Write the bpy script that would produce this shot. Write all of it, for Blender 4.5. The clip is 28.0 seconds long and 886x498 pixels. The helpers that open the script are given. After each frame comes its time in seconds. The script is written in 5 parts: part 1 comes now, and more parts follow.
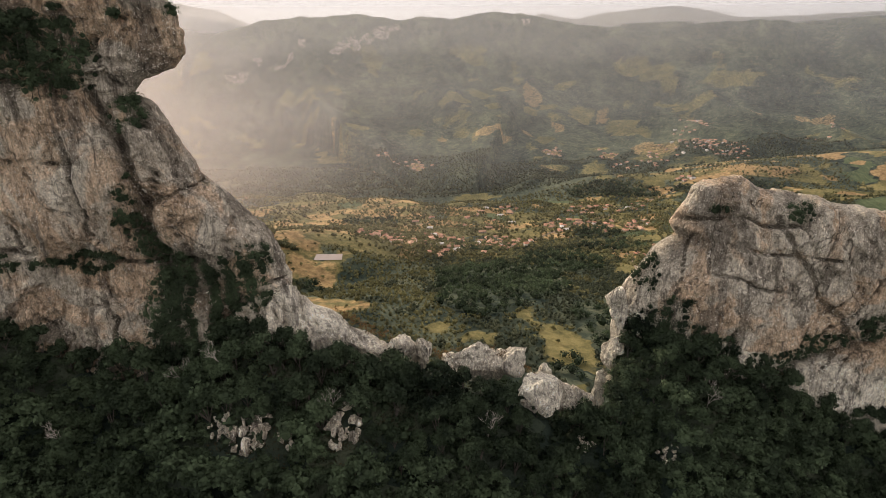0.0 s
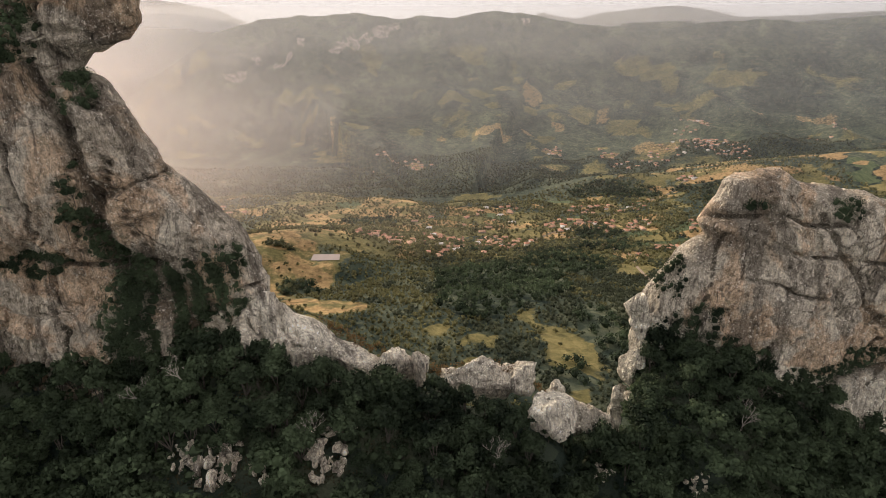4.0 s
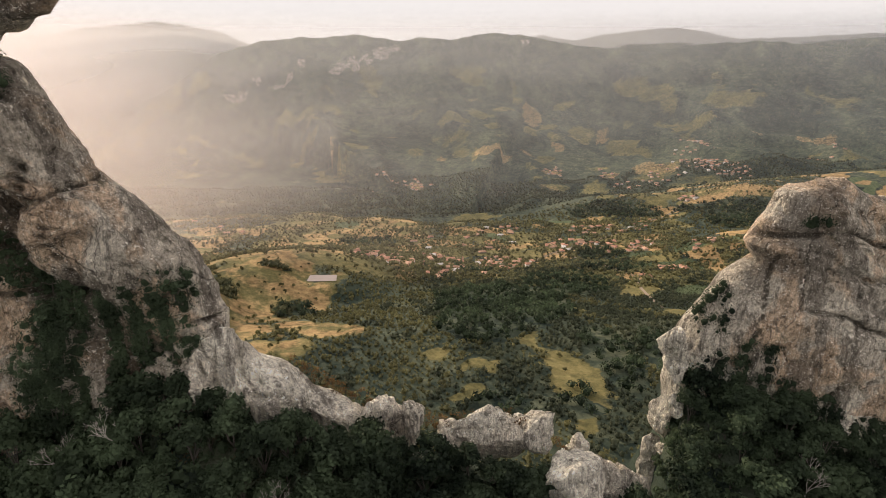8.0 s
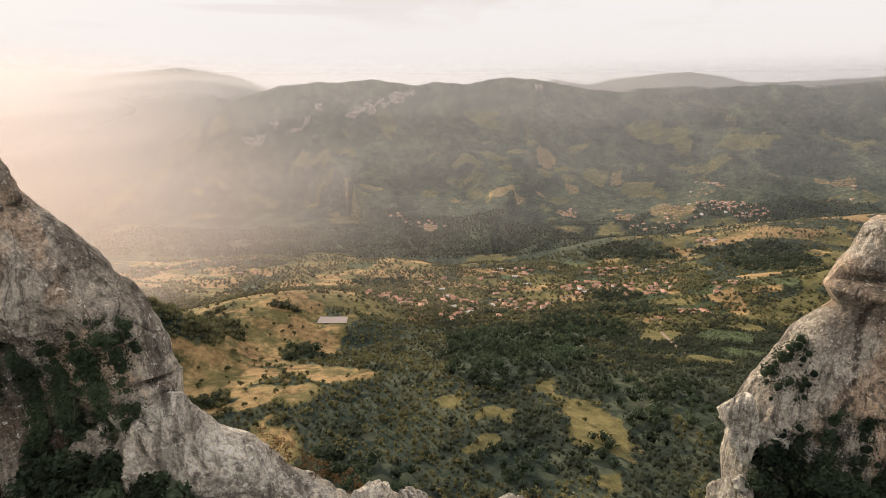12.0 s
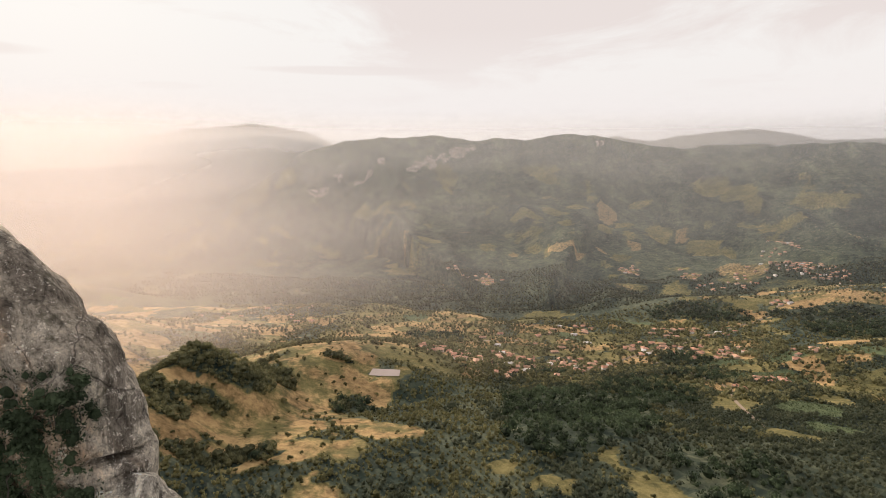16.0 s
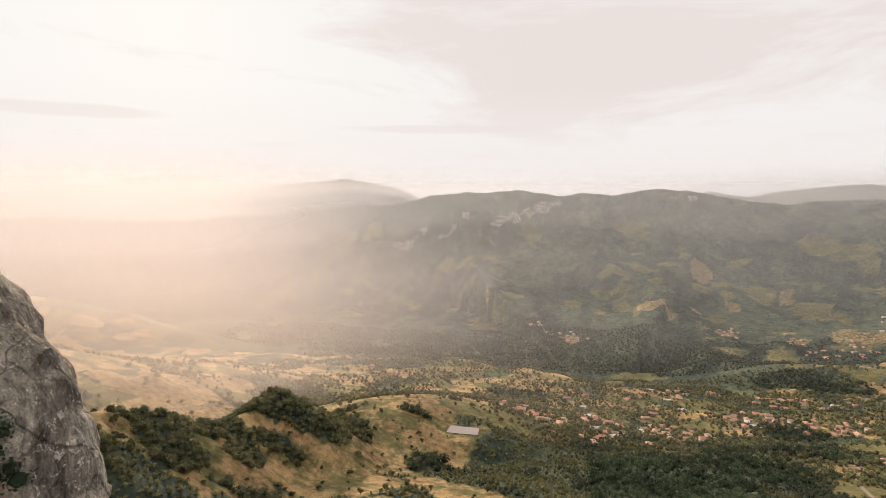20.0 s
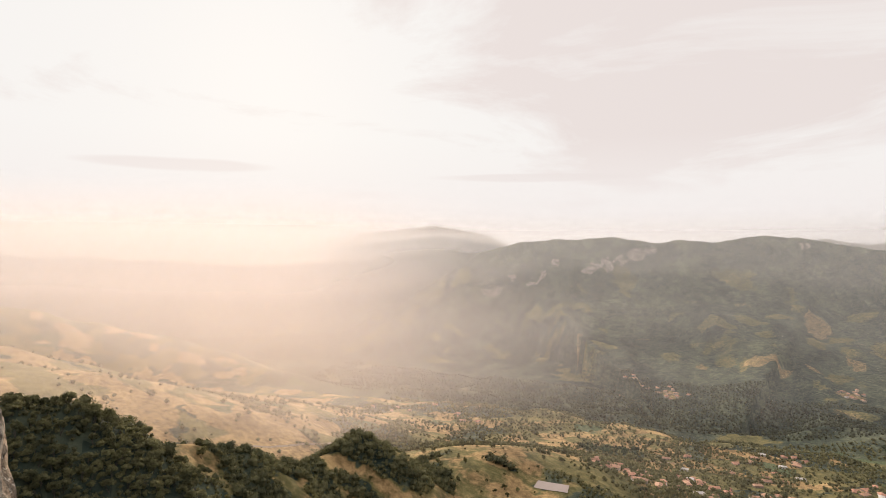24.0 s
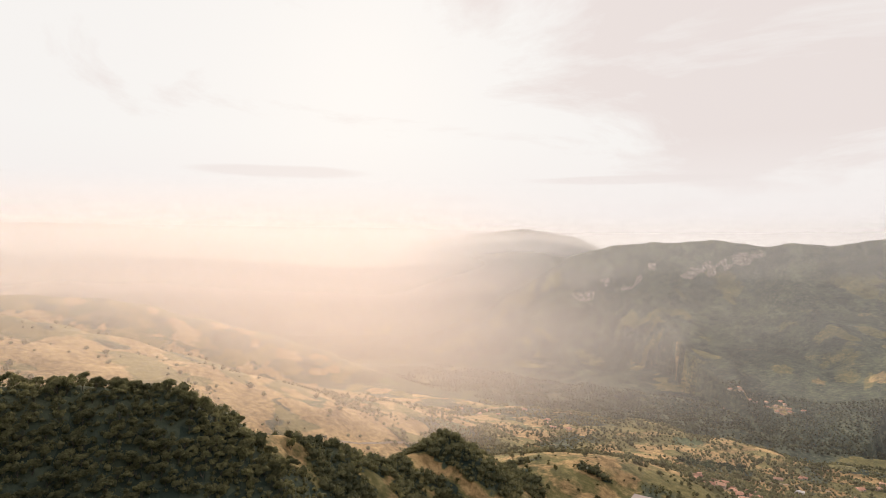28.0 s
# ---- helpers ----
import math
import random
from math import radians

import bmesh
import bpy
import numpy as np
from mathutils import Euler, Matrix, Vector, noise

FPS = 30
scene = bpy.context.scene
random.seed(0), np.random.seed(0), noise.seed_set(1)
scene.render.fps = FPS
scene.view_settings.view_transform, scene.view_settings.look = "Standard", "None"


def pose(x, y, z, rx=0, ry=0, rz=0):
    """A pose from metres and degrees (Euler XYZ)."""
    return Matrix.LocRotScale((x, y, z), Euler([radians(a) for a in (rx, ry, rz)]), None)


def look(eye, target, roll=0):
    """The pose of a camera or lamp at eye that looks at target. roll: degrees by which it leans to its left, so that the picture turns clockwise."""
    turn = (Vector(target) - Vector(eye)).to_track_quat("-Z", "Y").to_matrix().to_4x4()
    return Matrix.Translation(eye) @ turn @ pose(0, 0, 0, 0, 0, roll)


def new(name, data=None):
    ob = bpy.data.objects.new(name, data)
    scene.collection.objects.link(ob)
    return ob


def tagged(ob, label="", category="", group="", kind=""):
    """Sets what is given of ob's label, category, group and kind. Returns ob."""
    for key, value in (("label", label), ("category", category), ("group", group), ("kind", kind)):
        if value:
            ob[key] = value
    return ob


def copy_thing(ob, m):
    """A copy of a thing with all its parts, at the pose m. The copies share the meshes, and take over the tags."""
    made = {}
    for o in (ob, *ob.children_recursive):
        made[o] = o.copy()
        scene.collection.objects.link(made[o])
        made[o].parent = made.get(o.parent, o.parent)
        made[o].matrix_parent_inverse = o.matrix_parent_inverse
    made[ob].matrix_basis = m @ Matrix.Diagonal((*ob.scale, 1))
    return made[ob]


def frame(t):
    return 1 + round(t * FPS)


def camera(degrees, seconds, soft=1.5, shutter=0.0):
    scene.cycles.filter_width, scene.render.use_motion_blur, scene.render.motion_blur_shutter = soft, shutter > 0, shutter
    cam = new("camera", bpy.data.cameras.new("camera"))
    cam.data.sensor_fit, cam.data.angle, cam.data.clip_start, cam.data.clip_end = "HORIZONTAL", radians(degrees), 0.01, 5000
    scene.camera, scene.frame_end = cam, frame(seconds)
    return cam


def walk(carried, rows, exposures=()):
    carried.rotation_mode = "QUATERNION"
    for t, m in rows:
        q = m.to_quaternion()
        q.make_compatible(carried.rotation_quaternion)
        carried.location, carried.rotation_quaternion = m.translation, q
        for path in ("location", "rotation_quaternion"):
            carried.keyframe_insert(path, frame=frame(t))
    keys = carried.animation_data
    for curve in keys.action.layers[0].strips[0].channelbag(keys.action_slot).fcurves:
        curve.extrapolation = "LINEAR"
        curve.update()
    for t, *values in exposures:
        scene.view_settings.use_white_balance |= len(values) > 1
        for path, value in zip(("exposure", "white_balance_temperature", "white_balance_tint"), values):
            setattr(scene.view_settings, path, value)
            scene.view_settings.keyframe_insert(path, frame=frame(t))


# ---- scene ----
# The camera: seconds, place, turn to the left, tilt and lean in degrees.
cam = camera(73.52, 28.0, soft=0.6)
PATH = [
    (0, (0.01, 0.04, 700.00), -0.027, -21.724, -0.26),
    (1, (-0.00, 3.17, 698.68), -0.054, -21.733, -0.26),
    (2, (0.10, 6.47, 697.32), -0.069, -21.756, -0.22),
    (3, (0.10, 10.53, 695.87), -0.069, -21.793, -0.23),
    (3.5, (0.07, 12.68, 695.11), -0.075, -21.788, -0.18),
    (5.5, (0.17, 22.06, 691.89), -0.107, -21.116, -0.12),
    (6, (0.31, 24.51, 691.00), -0.108, -20.884, -0.11),
    (7, (0.45, 29.39, 689.35), -0.123, -20.432, -0.08),
    (8, (0.38, 34.13, 687.68), -0.129, -19.784, -0.11),
    (9, (0.44, 38.87, 686.08), -0.115, -18.860, -0.18),
    (10, (0.76, 43.13, 684.70), -0.049, -17.942, -0.23),
    (11, (0.98, 47.57, 683.32), 0.186, -16.930, -0.29),
    (12, (1.04, 51.96, 681.78), 1.269, -15.790, -0.26),
    (12.5, (0.99, 54.19, 681.07), 1.850, -15.200, -0.23),
    (14.5, (0.82, 63.13, 678.10), 4.544, -12.696, -0.04),
    (15, (0.54, 65.43, 677.28), 5.294, -11.990, -0.03),
    (16, (-0.13, 70.21, 675.54), 6.899, -10.578, -0.01),
    (17, (-0.74, 74.76, 673.95), 8.811, -9.204, 0.05),
    (18, (-1.15, 79.06, 672.44), 10.769, -7.887, 0.11),
    (19, (-1.56, 83.27, 670.87), 12.896, -6.572, 0.15),
    (20, (-2.24, 87.70, 669.26), 14.999, -5.312, 0.15),
    (21, (-2.89, 92.13, 667.55), 17.133, -4.071, 0.25),
    (21.5, (-3.25, 94.01, 666.47), 18.203, -3.427, 0.23),
    (23.5, (-3.85, 100.45, 662.59), 22.488, -1.006, 0.26),
    (24, (-4.37, 102.26, 661.67), 23.574, -0.736, 0.26),
    (25, (-5.54, 105.83, 659.91), 25.720, -0.439, 0.28),
    (26, (-6.94, 109.39, 658.17), 27.805, -0.444, 0.30),
    (27, (-8.59, 113.03, 656.42), 29.909, -0.435, 0.35),
    (28, (-10.42, 116.84, 654.89), 32.221, -0.424, 0.41),
]


def aim(eye, turn, tilt, lean):
    a, b = radians(turn), radians(tilt)
    way = Vector((-math.sin(a) * math.cos(b), math.cos(a) * math.cos(b), math.sin(b)))
    return look(eye, Vector(eye) + way * 10, lean)


walk(cam, [(t, aim(eye, turn, tilt, lean)) for t, eye, turn, tilt, lean in PATH])

# ---------------------------------------------------------------- sky, sun
SUN_LEFT, SUN_UP, STREAK = 40.0, 17.5, -47.3
world = bpy.data.worlds.new("evening_sky")
scene.world = world
world.use_nodes = True
wt = world.node_tree
wt.nodes.clear()


def node(tree, kind, operation="", data_type="", blend_type="", interpolation_type="", attribute_name="", noise_dimensions=""):
    n = tree.nodes.new(kind)
    if operation:
        n.operation = operation
    if data_type:
        n.data_type = data_type
    if blend_type:
        n.blend_type = blend_type
    if interpolation_type:
        n.interpolation_type = interpolation_type
    if attribute_name:
        n.attribute_name = attribute_name
    if noise_dimensions:
        n.noise_dimensions = noise_dimensions
    return n


def fac_tex(t, value, a, b):
    r = node(t, "ShaderNodeMapRange", interpolation_type="SMOOTHSTEP")
    r.inputs["From Min"].default_value, r.inputs["From Max"].default_value = a, b
    t.links.new(value, r.inputs["Value"])
    return r.outputs[0]


def math_tex(t, op, a, b):
    m = node(t, "ShaderNodeMath", operation=op)
    for socket, v in zip(m.inputs, (a, b)):
        if isinstance(v, (float, int)):
            socket.default_value = v
        else:
            t.links.new(v, socket)
    return m.outputs[0]


def sky_nodes():
    out, bg = node(wt, "ShaderNodeOutputWorld"), node(wt, "ShaderNodeBackground")
    sky = node(wt, "ShaderNodeTexSky")
    sky.sky_type, sky.sun_disc, sky.sun_elevation, sky.sun_rotation = "NISHITA", False, radians(SUN_UP), radians(-SUN_LEFT)
    sky.air_density, sky.dust_density, sky.ozone_density = 1.0, 4.0, 1.0
    dim = node(wt, "ShaderNodeVectorMath", operation="SCALE")
    dim.inputs["Scale"].default_value = 0.05
    wt.links.new(sky.outputs[0], dim.inputs[0])
    co = node(wt, "ShaderNodeTexCoord")
    sep = node(wt, "ShaderNodeSeparateXYZ")
    wt.links.new(co.outputs["Generated"], sep.inputs[0])
    up = node(wt, "ShaderNodeMath", operation="MAXIMUM")
    up.inputs[1].default_value = 0.02
    wt.links.new(sep.outputs["Z"], up.inputs[0])
    lift = node(wt, "ShaderNodeMath", operation="ADD")
    lift.inputs[1].default_value = 0.16
    wt.links.new(up.outputs[0], lift.inputs[0])
    flat = node(wt, "ShaderNodeCombineXYZ")
    for k, axis in enumerate("XY"):
        div = node(wt, "ShaderNodeMath", operation="DIVIDE")
        wt.links.new(sep.outputs[axis], div.inputs[0])
        wt.links.new(lift.outputs[0], div.inputs[1])
        wt.links.new(div.outputs[0], flat.inputs[k])
    big = node(wt, "ShaderNodeTexNoise", noise_dimensions="2D")
    big.inputs["Scale"].default_value, big.inputs["Detail"].default_value, big.inputs["Roughness"].default_value = 0.8, 12.0, 0.62
    big.inputs["Distortion"].default_value = 0.4
    wt.links.new(flat.outputs[0], big.inputs["Vector"])
    ramp = node(wt, "ShaderNodeValToRGB")
    ramp.color_ramp.elements[0].position, ramp.color_ramp.elements[0].color = 0.47, (0.935, 0.908, 0.885, 1)
    ramp.color_ramp.elements[1].position, ramp.color_ramp.elements[1].color = 0.66, (0.835, 0.755, 0.73, 1)
    east = node(wt, "ShaderNodeMapRange")
    east.inputs["From Min"].default_value, east.inputs["From Max"].default_value = -0.66, -0.1
    east.inputs["To Min"].default_value, east.inputs["To Max"].default_value = -0.22, 0.14
    wt.links.new(sep.outputs["X"], east.inputs["Value"])
    more = node(wt, "ShaderNodeMath", operation="ADD")
    wt.links.new(big.outputs["Fac"], more.inputs[0])
    wt.links.new(east.outputs[0], more.inputs[1])
    # the cloud deck ends well above the skyline
    deck = node(wt, "ShaderNodeMapRange")
    deck.inputs["From Min"].default_value, deck.inputs["From Max"].default_value = 0.08, 0.17
    deck.inputs["To Min"].default_value, deck.inputs["To Max"].default_value = -0.16, 0.09
    wt.links.new(sep.outputs["Z"], deck.inputs["Value"])
    both = node(wt, "ShaderNodeMath", operation="ADD")
    wt.links.new(more.outputs[0], both.inputs[0])
    wt.links.new(deck.outputs[0], both.inputs[1])
    wt.links.new(both.outputs[0], ramp.inputs[0])
    haze = node(wt, "ShaderNodeMapRange")
    haze.inputs["From Min"].default_value, haze.inputs["From Max"].default_value = 0.035, 0.17
    haze.inputs["To Min"].default_value, haze.inputs["To Max"].default_value = 0.0, 1.0
    wt.links.new(sep.outputs["Z"], haze.inputs["Value"])
    low = node(wt, "ShaderNodeMix", data_type="RGBA")
    low.inputs[6].default_value = (0.92, 0.865, 0.845, 1)
    wt.links.new(haze.outputs[0], low.inputs[0])
    # long thin clouds low over the valley, left of the deck and under it: bearing, height, half length, half thickness, weight
    thin = None
    for bearing, middle, reach, depth, weight in ((STREAK, 0.1165, 0.15, 0.012, 0.7), (-14.0, 0.106, 0.20, 0.0085, 0.75), (-31.0, 0.077, 0.055, 0.006, 0.4)):
        across = node(wt, "ShaderNodeVectorMath", operation="DOT_PRODUCT")
        across.inputs[1].default_value = (math.cos(radians(bearing)), -math.sin(radians(bearing)), 0)
        wt.links.new(co.outputs["Generated"], across.inputs[0])
        total = big.outputs["Fac"]
        for value, centre, width in ((across.outputs["Value"], 0.0, reach), (sep.outputs["Z"], middle, depth)):
            far = math_tex(wt, "DIVIDE", math_tex(wt, "ABSOLUTE", math_tex(wt, "SUBTRACT", value, centre), 0.0), width)
            total = math_tex(wt, "ADD", total, math_tex(wt, "POWER", far, 2.0))
        one = math_tex(wt, "MULTIPLY", fac_tex(wt, total, 1.5, 0.8), weight)
        thin = one if thin is None else math_tex(wt, "MAXIMUM", thin, one)
    veiled = node(wt, "ShaderNodeMix", data_type="RGBA")
    veiled.inputs[7].default_value = (0.80, 0.715, 0.69, 1)
    wt.links.new(thin, veiled.inputs[0])
    wt.links.new(ramp.outputs[0], veiled.inputs[6])
    wt.links.new(veiled.outputs[2], low.inputs[7])
    mix = node(wt, "ShaderNodeMix", data_type="RGBA")
    mix.inputs[0].default_value = 0.98
    wt.links.new(dim.outputs[0], mix.inputs[6])
    wt.links.new(low.outputs[2], mix.inputs[7])
    wt.links.new(mix.outputs[2], bg.inputs["Color"])
    # the unseen sky overhead is made brighter, to lift the shaded rocks and woods
    over = node(wt, "ShaderNodeMapRange", interpolation_type="SMOOTHSTEP")
    over.inputs["From Min"].default_value, over.inputs["From Max"].default_value = 0.35, 0.9
    over.inputs["To Min"].default_value, over.inputs["To Max"].default_value = 1.0, 1.45
    wt.links.new(sep.outputs["Z"], over.inputs["Value"])
    wt.links.new(over.outputs[0], bg.inputs["Strength"])
    wt.links.new(bg.outputs[0], out.inputs[0])


sky_nodes()
sun = new("sun", bpy.data.lights.new("sun", "SUN"))
sun.data.energy, sun.data.angle, sun.data.color = 5.0, radians(2.0), (1.0, 0.80, 0.59)
sun.matrix_world = look((0, 0, 3000), (3000 * math.sin(radians(SUN_LEFT)), -3000 * math.cos(radians(SUN_LEFT)), 3000 - 3000 * math.tan(radians(SUN_UP))))

# ---------------------------------------------------------------- materials
def material(name):
    m = bpy.data.materials.new(name)
    m.use_nodes = True
    return m, m.node_tree, m.node_tree.nodes["Principled BSDF"]


def noise_tex(t, scale, detail=6.0, rough=0.6, vector=None, distortion=0.0):
    n = node(t, "ShaderNodeTexNoise")
    n.inputs["Scale"].default_value, n.inputs["Detail"].default_value, n.inputs["Roughness"].default_value = scale, detail, rough
    n.inputs["Distortion"].default_value = distortion
    if vector is not None:
        t.links.new(vector, n.inputs["Vector"])
    return n.outputs["Fac"]


def ramp_tex(t, value, stops):
    r = node(t, "ShaderNodeValToRGB")
    while len(r.color_ramp.elements) < len(stops):
        r.color_ramp.elements.new(0.5)
    for e, (p, c) in zip(r.color_ramp.elements, stops):
        e.position, e.color = p, (*c, 1)
    t.links.new(value, r.inputs[0])
    return r.outputs[0]


def mix_tex(t, fac, a, b, blend="MIX"):
    m = node(t, "ShaderNodeMix", data_type="RGBA", blend_type=blend)
    for socket, v in ((m.inputs[0], fac), (m.inputs[6], a), (m.inputs[7], b)):
        if isinstance(v, (tuple, float, int)):
            socket.default_value = (*v, 1) if isinstance(v, tuple) else v
        else:
            t.links.new(v, socket)
    return m.outputs[2]


def bump_tex(t, bsdf, value, strength, distance):
    b = node(t, "ShaderNodeBump")
    b.inputs["Strength"].default_value, b.inputs["Distance"].default_value = strength, distance
    t.links.new(value, b.inputs["Height"])
    t.links.new(b.outputs[0], bsdf.inputs["Normal"])


def place_vector(t, sx=1.0, sy=1.0, sz=1.0, move=0.0):
    co = node(t, "ShaderNodeNewGeometry")
    mp = node(t, "ShaderNodeMapping")
    mp.inputs["Scale"].default_value = (sx, sy, sz)
    mp.inputs["Location"].default_value = (move, 0, 0)
    t.links.new(co.outputs["Position"], mp.inputs["Vector"])
    return mp.outputs[0]


def rock_material(name, tint=(1, 1, 1), warm=0.66):
    """Weathered granite: broad grey and ochre zones, dark water stains that run down, slanting cracks, lichen crust and pale specks."""
    m, t, b = material(name)
    at, streak = place_vector(t), place_vector(t, 1, 1, 0.09)
    base = ramp_tex(t, noise_tex(t, 0.075, 9, 0.62, at, 0.9), [(0.30, (0.20, 0.185, 0.16)), (0.44, (0.36, 0.335, 0.295)), (0.56, (0.46, 0.435, 0.39)), (0.70, (0.60, 0.575, 0.52))])
    ochre = ramp_tex(t, noise_tex(t, 0.3, 7, 0.62, at), [(0.32, (0.33, 0.22, 0.14)), (0.68, (0.58, 0.45, 0.33))])
    zone = fac_tex(t, noise_tex(t, 0.042, 7, 0.6, at, 1.4), 0.48, 0.56)
    col = mix_tex(t, math_tex(t, "MULTIPLY", zone, warm), base, ochre)
    # old black crust in broad bands, and finer water stains below it
    band = fac_tex(t, noise_tex(t, 0.10, 8, 0.66, place_vector(t, 1, 1, 0.22), 1.2), 0.52, 0.60)
    col = mix_tex(t, math_tex(t, "MULTIPLY", band, 0.75), col, (0.12, 0.108, 0.095))
    wet = math_tex(t, "MULTIPLY", fac_tex(t, noise_tex(t, 0.55, 8, 0.7, streak, 0.3), 0.53, 0.62), fac_tex(t, noise_tex(t, 0.06, 4, 0.5, at), 0.42, 0.56))
    col = mix_tex(t, math_tex(t, "MULTIPLY", wet, 0.72), col, (0.085, 0.076, 0.068))
    pale = math_tex(t, "MULTIPLY", fac_tex(t, noise_tex(t, 0.36, 9, 0.7, streak, 0.4), 0.56, 0.64), fac_tex(t, noise_tex(t, 0.05, 3, 0.5, place_vector(t, 1, 1, 0.6)), 0.50, 0.58))
    col = mix_tex(t, math_tex(t, "MULTIPLY", pale, 0.75), col, (0.70, 0.665, 0.60))
    # cracks along two slanting sets of joints
    shake = node(t, "ShaderNodeTexNoise")
    shake.inputs["Scale"].default_value, shake.inputs["Detail"].default_value = 0.22, 6
    t.links.new(at, shake.inputs["Vector"])
    more = node(t, "ShaderNodeVectorMath", operation="SCALE")
    more.inputs["Scale"].default_value = 3.2
    t.links.new(shake.outputs["Color"], more.inputs[0])
    fissure = None
    for lean, size, gate in ((0.62, 0.075, 0.50), (-0.42, 0.13, 0.54)):
        turn = node(t, "ShaderNodeMapping")
        turn.inputs["Rotation"].default_value, turn.inputs["Scale"].default_value = (0, lean, 0), (1, 1, 0.3)
        warp = node(t, "ShaderNodeVectorMath", operation="ADD")
        t.links.new(at, warp.inputs[0])
        t.links.new(more.outputs[0], warp.inputs[1])
        t.links.new(warp.outputs[0], turn.inputs["Vector"])
        cell = node(t, "ShaderNodeTexVoronoi")
        cell.feature = "DISTANCE_TO_EDGE"
        cell.inputs["Scale"].default_value = size
        t.links.new(turn.outputs[0], cell.inputs["Vector"])
        line = fac_tex(t, cell.outputs["Distance"], 0.011, 0.002)
        line = math_tex(t, "MULTIPLY", line, fac_tex(t, noise_tex(t, 0.09, 3, 0.5, turn.outputs[0]), gate, gate + 0.08))
        fissure = line if fissure is None else math_tex(t, "MAXIMUM", fissure, line)
    col = mix_tex(t, math_tex(t, "MULTIPLY", fissure, 0.55), col, (0.03, 0.026, 0.022))
    # dark colour along the carved cracks stands in for the shade inside them
    seam = node(t, "ShaderNodeAttribute", attribute_name="seam")
    dirt = fac_tex(t, math_tex(t, "ADD", seam.outputs["Fac"], math_tex(t, "MULTIPLY", math_tex(t, "SUBTRACT", noise_tex(t, 0.7, 6, 0.7, at), 0.5), 1.1)), 0.35, 0.75)
    dirt = math_tex(t, "MULTIPLY", dirt, fac_tex(t, seam.outputs["Fac"], 0.04, 0.25))
    col = mix_tex(t, math_tex(t, "MULTIPLY", dirt, 0.75), col, (0.06, 0.052, 0.04))
    mottle = noise_tex(t, 0.8, 10, 0.76, place_vector(t, 1, 1, 0.6), 0.5)
    col = mix_tex(t, 1.0, col, ramp_tex(t, mottle, [(0.36, (0.33, 0.32, 0.31)), (0.47, (0.86, 0.85, 0.84)), (0.56, (1.05, 1.04, 1.03)), (0.66, (1.4, 1.39, 1.38))]), "MULTIPLY")
    grain = noise_tex(t, 2.7, 8, 0.74, at, 0.3)
    col = mix_tex(t, 0.9, col, ramp_tex(t, grain, [(0.36, (0.42, 0.41, 0.40)), (0.48, (0.94, 0.94, 0.93)), (0.60, (1.12, 1.12, 1.12))]), "MULTIPLY")
    lines = noise_tex(t, 2.0, 7, 0.72, streak, 0.2)
    col = mix_tex(t, 0.8, col, ramp_tex(t, lines, [(0.40, (0.5, 0.49, 0.48)), (0.49, (1.0, 1.0, 1.0))]), "MULTIPLY")
    moss = math_tex(t, "MULTIPLY", fac_tex(t, noise_tex(t, 0.3, 10, 0.76, at), 0.585, 0.63), 0.6)
    col = mix_tex(t, moss, col, (0.075, 0.073, 0.048))
    crust = math_tex(t, "MULTIPLY", fac_tex(t, noise_tex(t, 1.1, 10, 0.78, at, 0.3), 0.575, 0.60), fac_tex(t, noise_tex(t, 0.1, 4, 0.6, at), 0.44, 0.58))
    col = mix_tex(t, math_tex(t, "MULTIPLY", crust, 0.8), col, (0.70, 0.68, 0.64))
    fleck = fac_tex(t, noise_tex(t, 3.0, 5, 0.72, at), 0.60, 0.63)
    col = mix_tex(t, math_tex(t, "MULTIPLY", fleck, 0.65), col, (0.74, 0.72, 0.68))
    col = mix_tex(t, 1.0, col, tint, "MULTIPLY")
    t.links.new(col, b.inputs["Base Color"])
    b.inputs["Roughness"].default_value = 0.9
    b.inputs["Specular IOR Level"].default_value = 0.25
    h = math_tex(t, "ADD", noise_tex(t, 0.9, 12, 0.7, at), math_tex(t, "MULTIPLY", noise_tex(t, 0.7, 8, 0.62, streak), 0.6))
    h = math_tex(t, "SUBTRACT", h, math_tex(t, "MULTIPLY", fissure, 0.4))
    bump_tex(t, b, h, 1.0, 2.4)
    return m


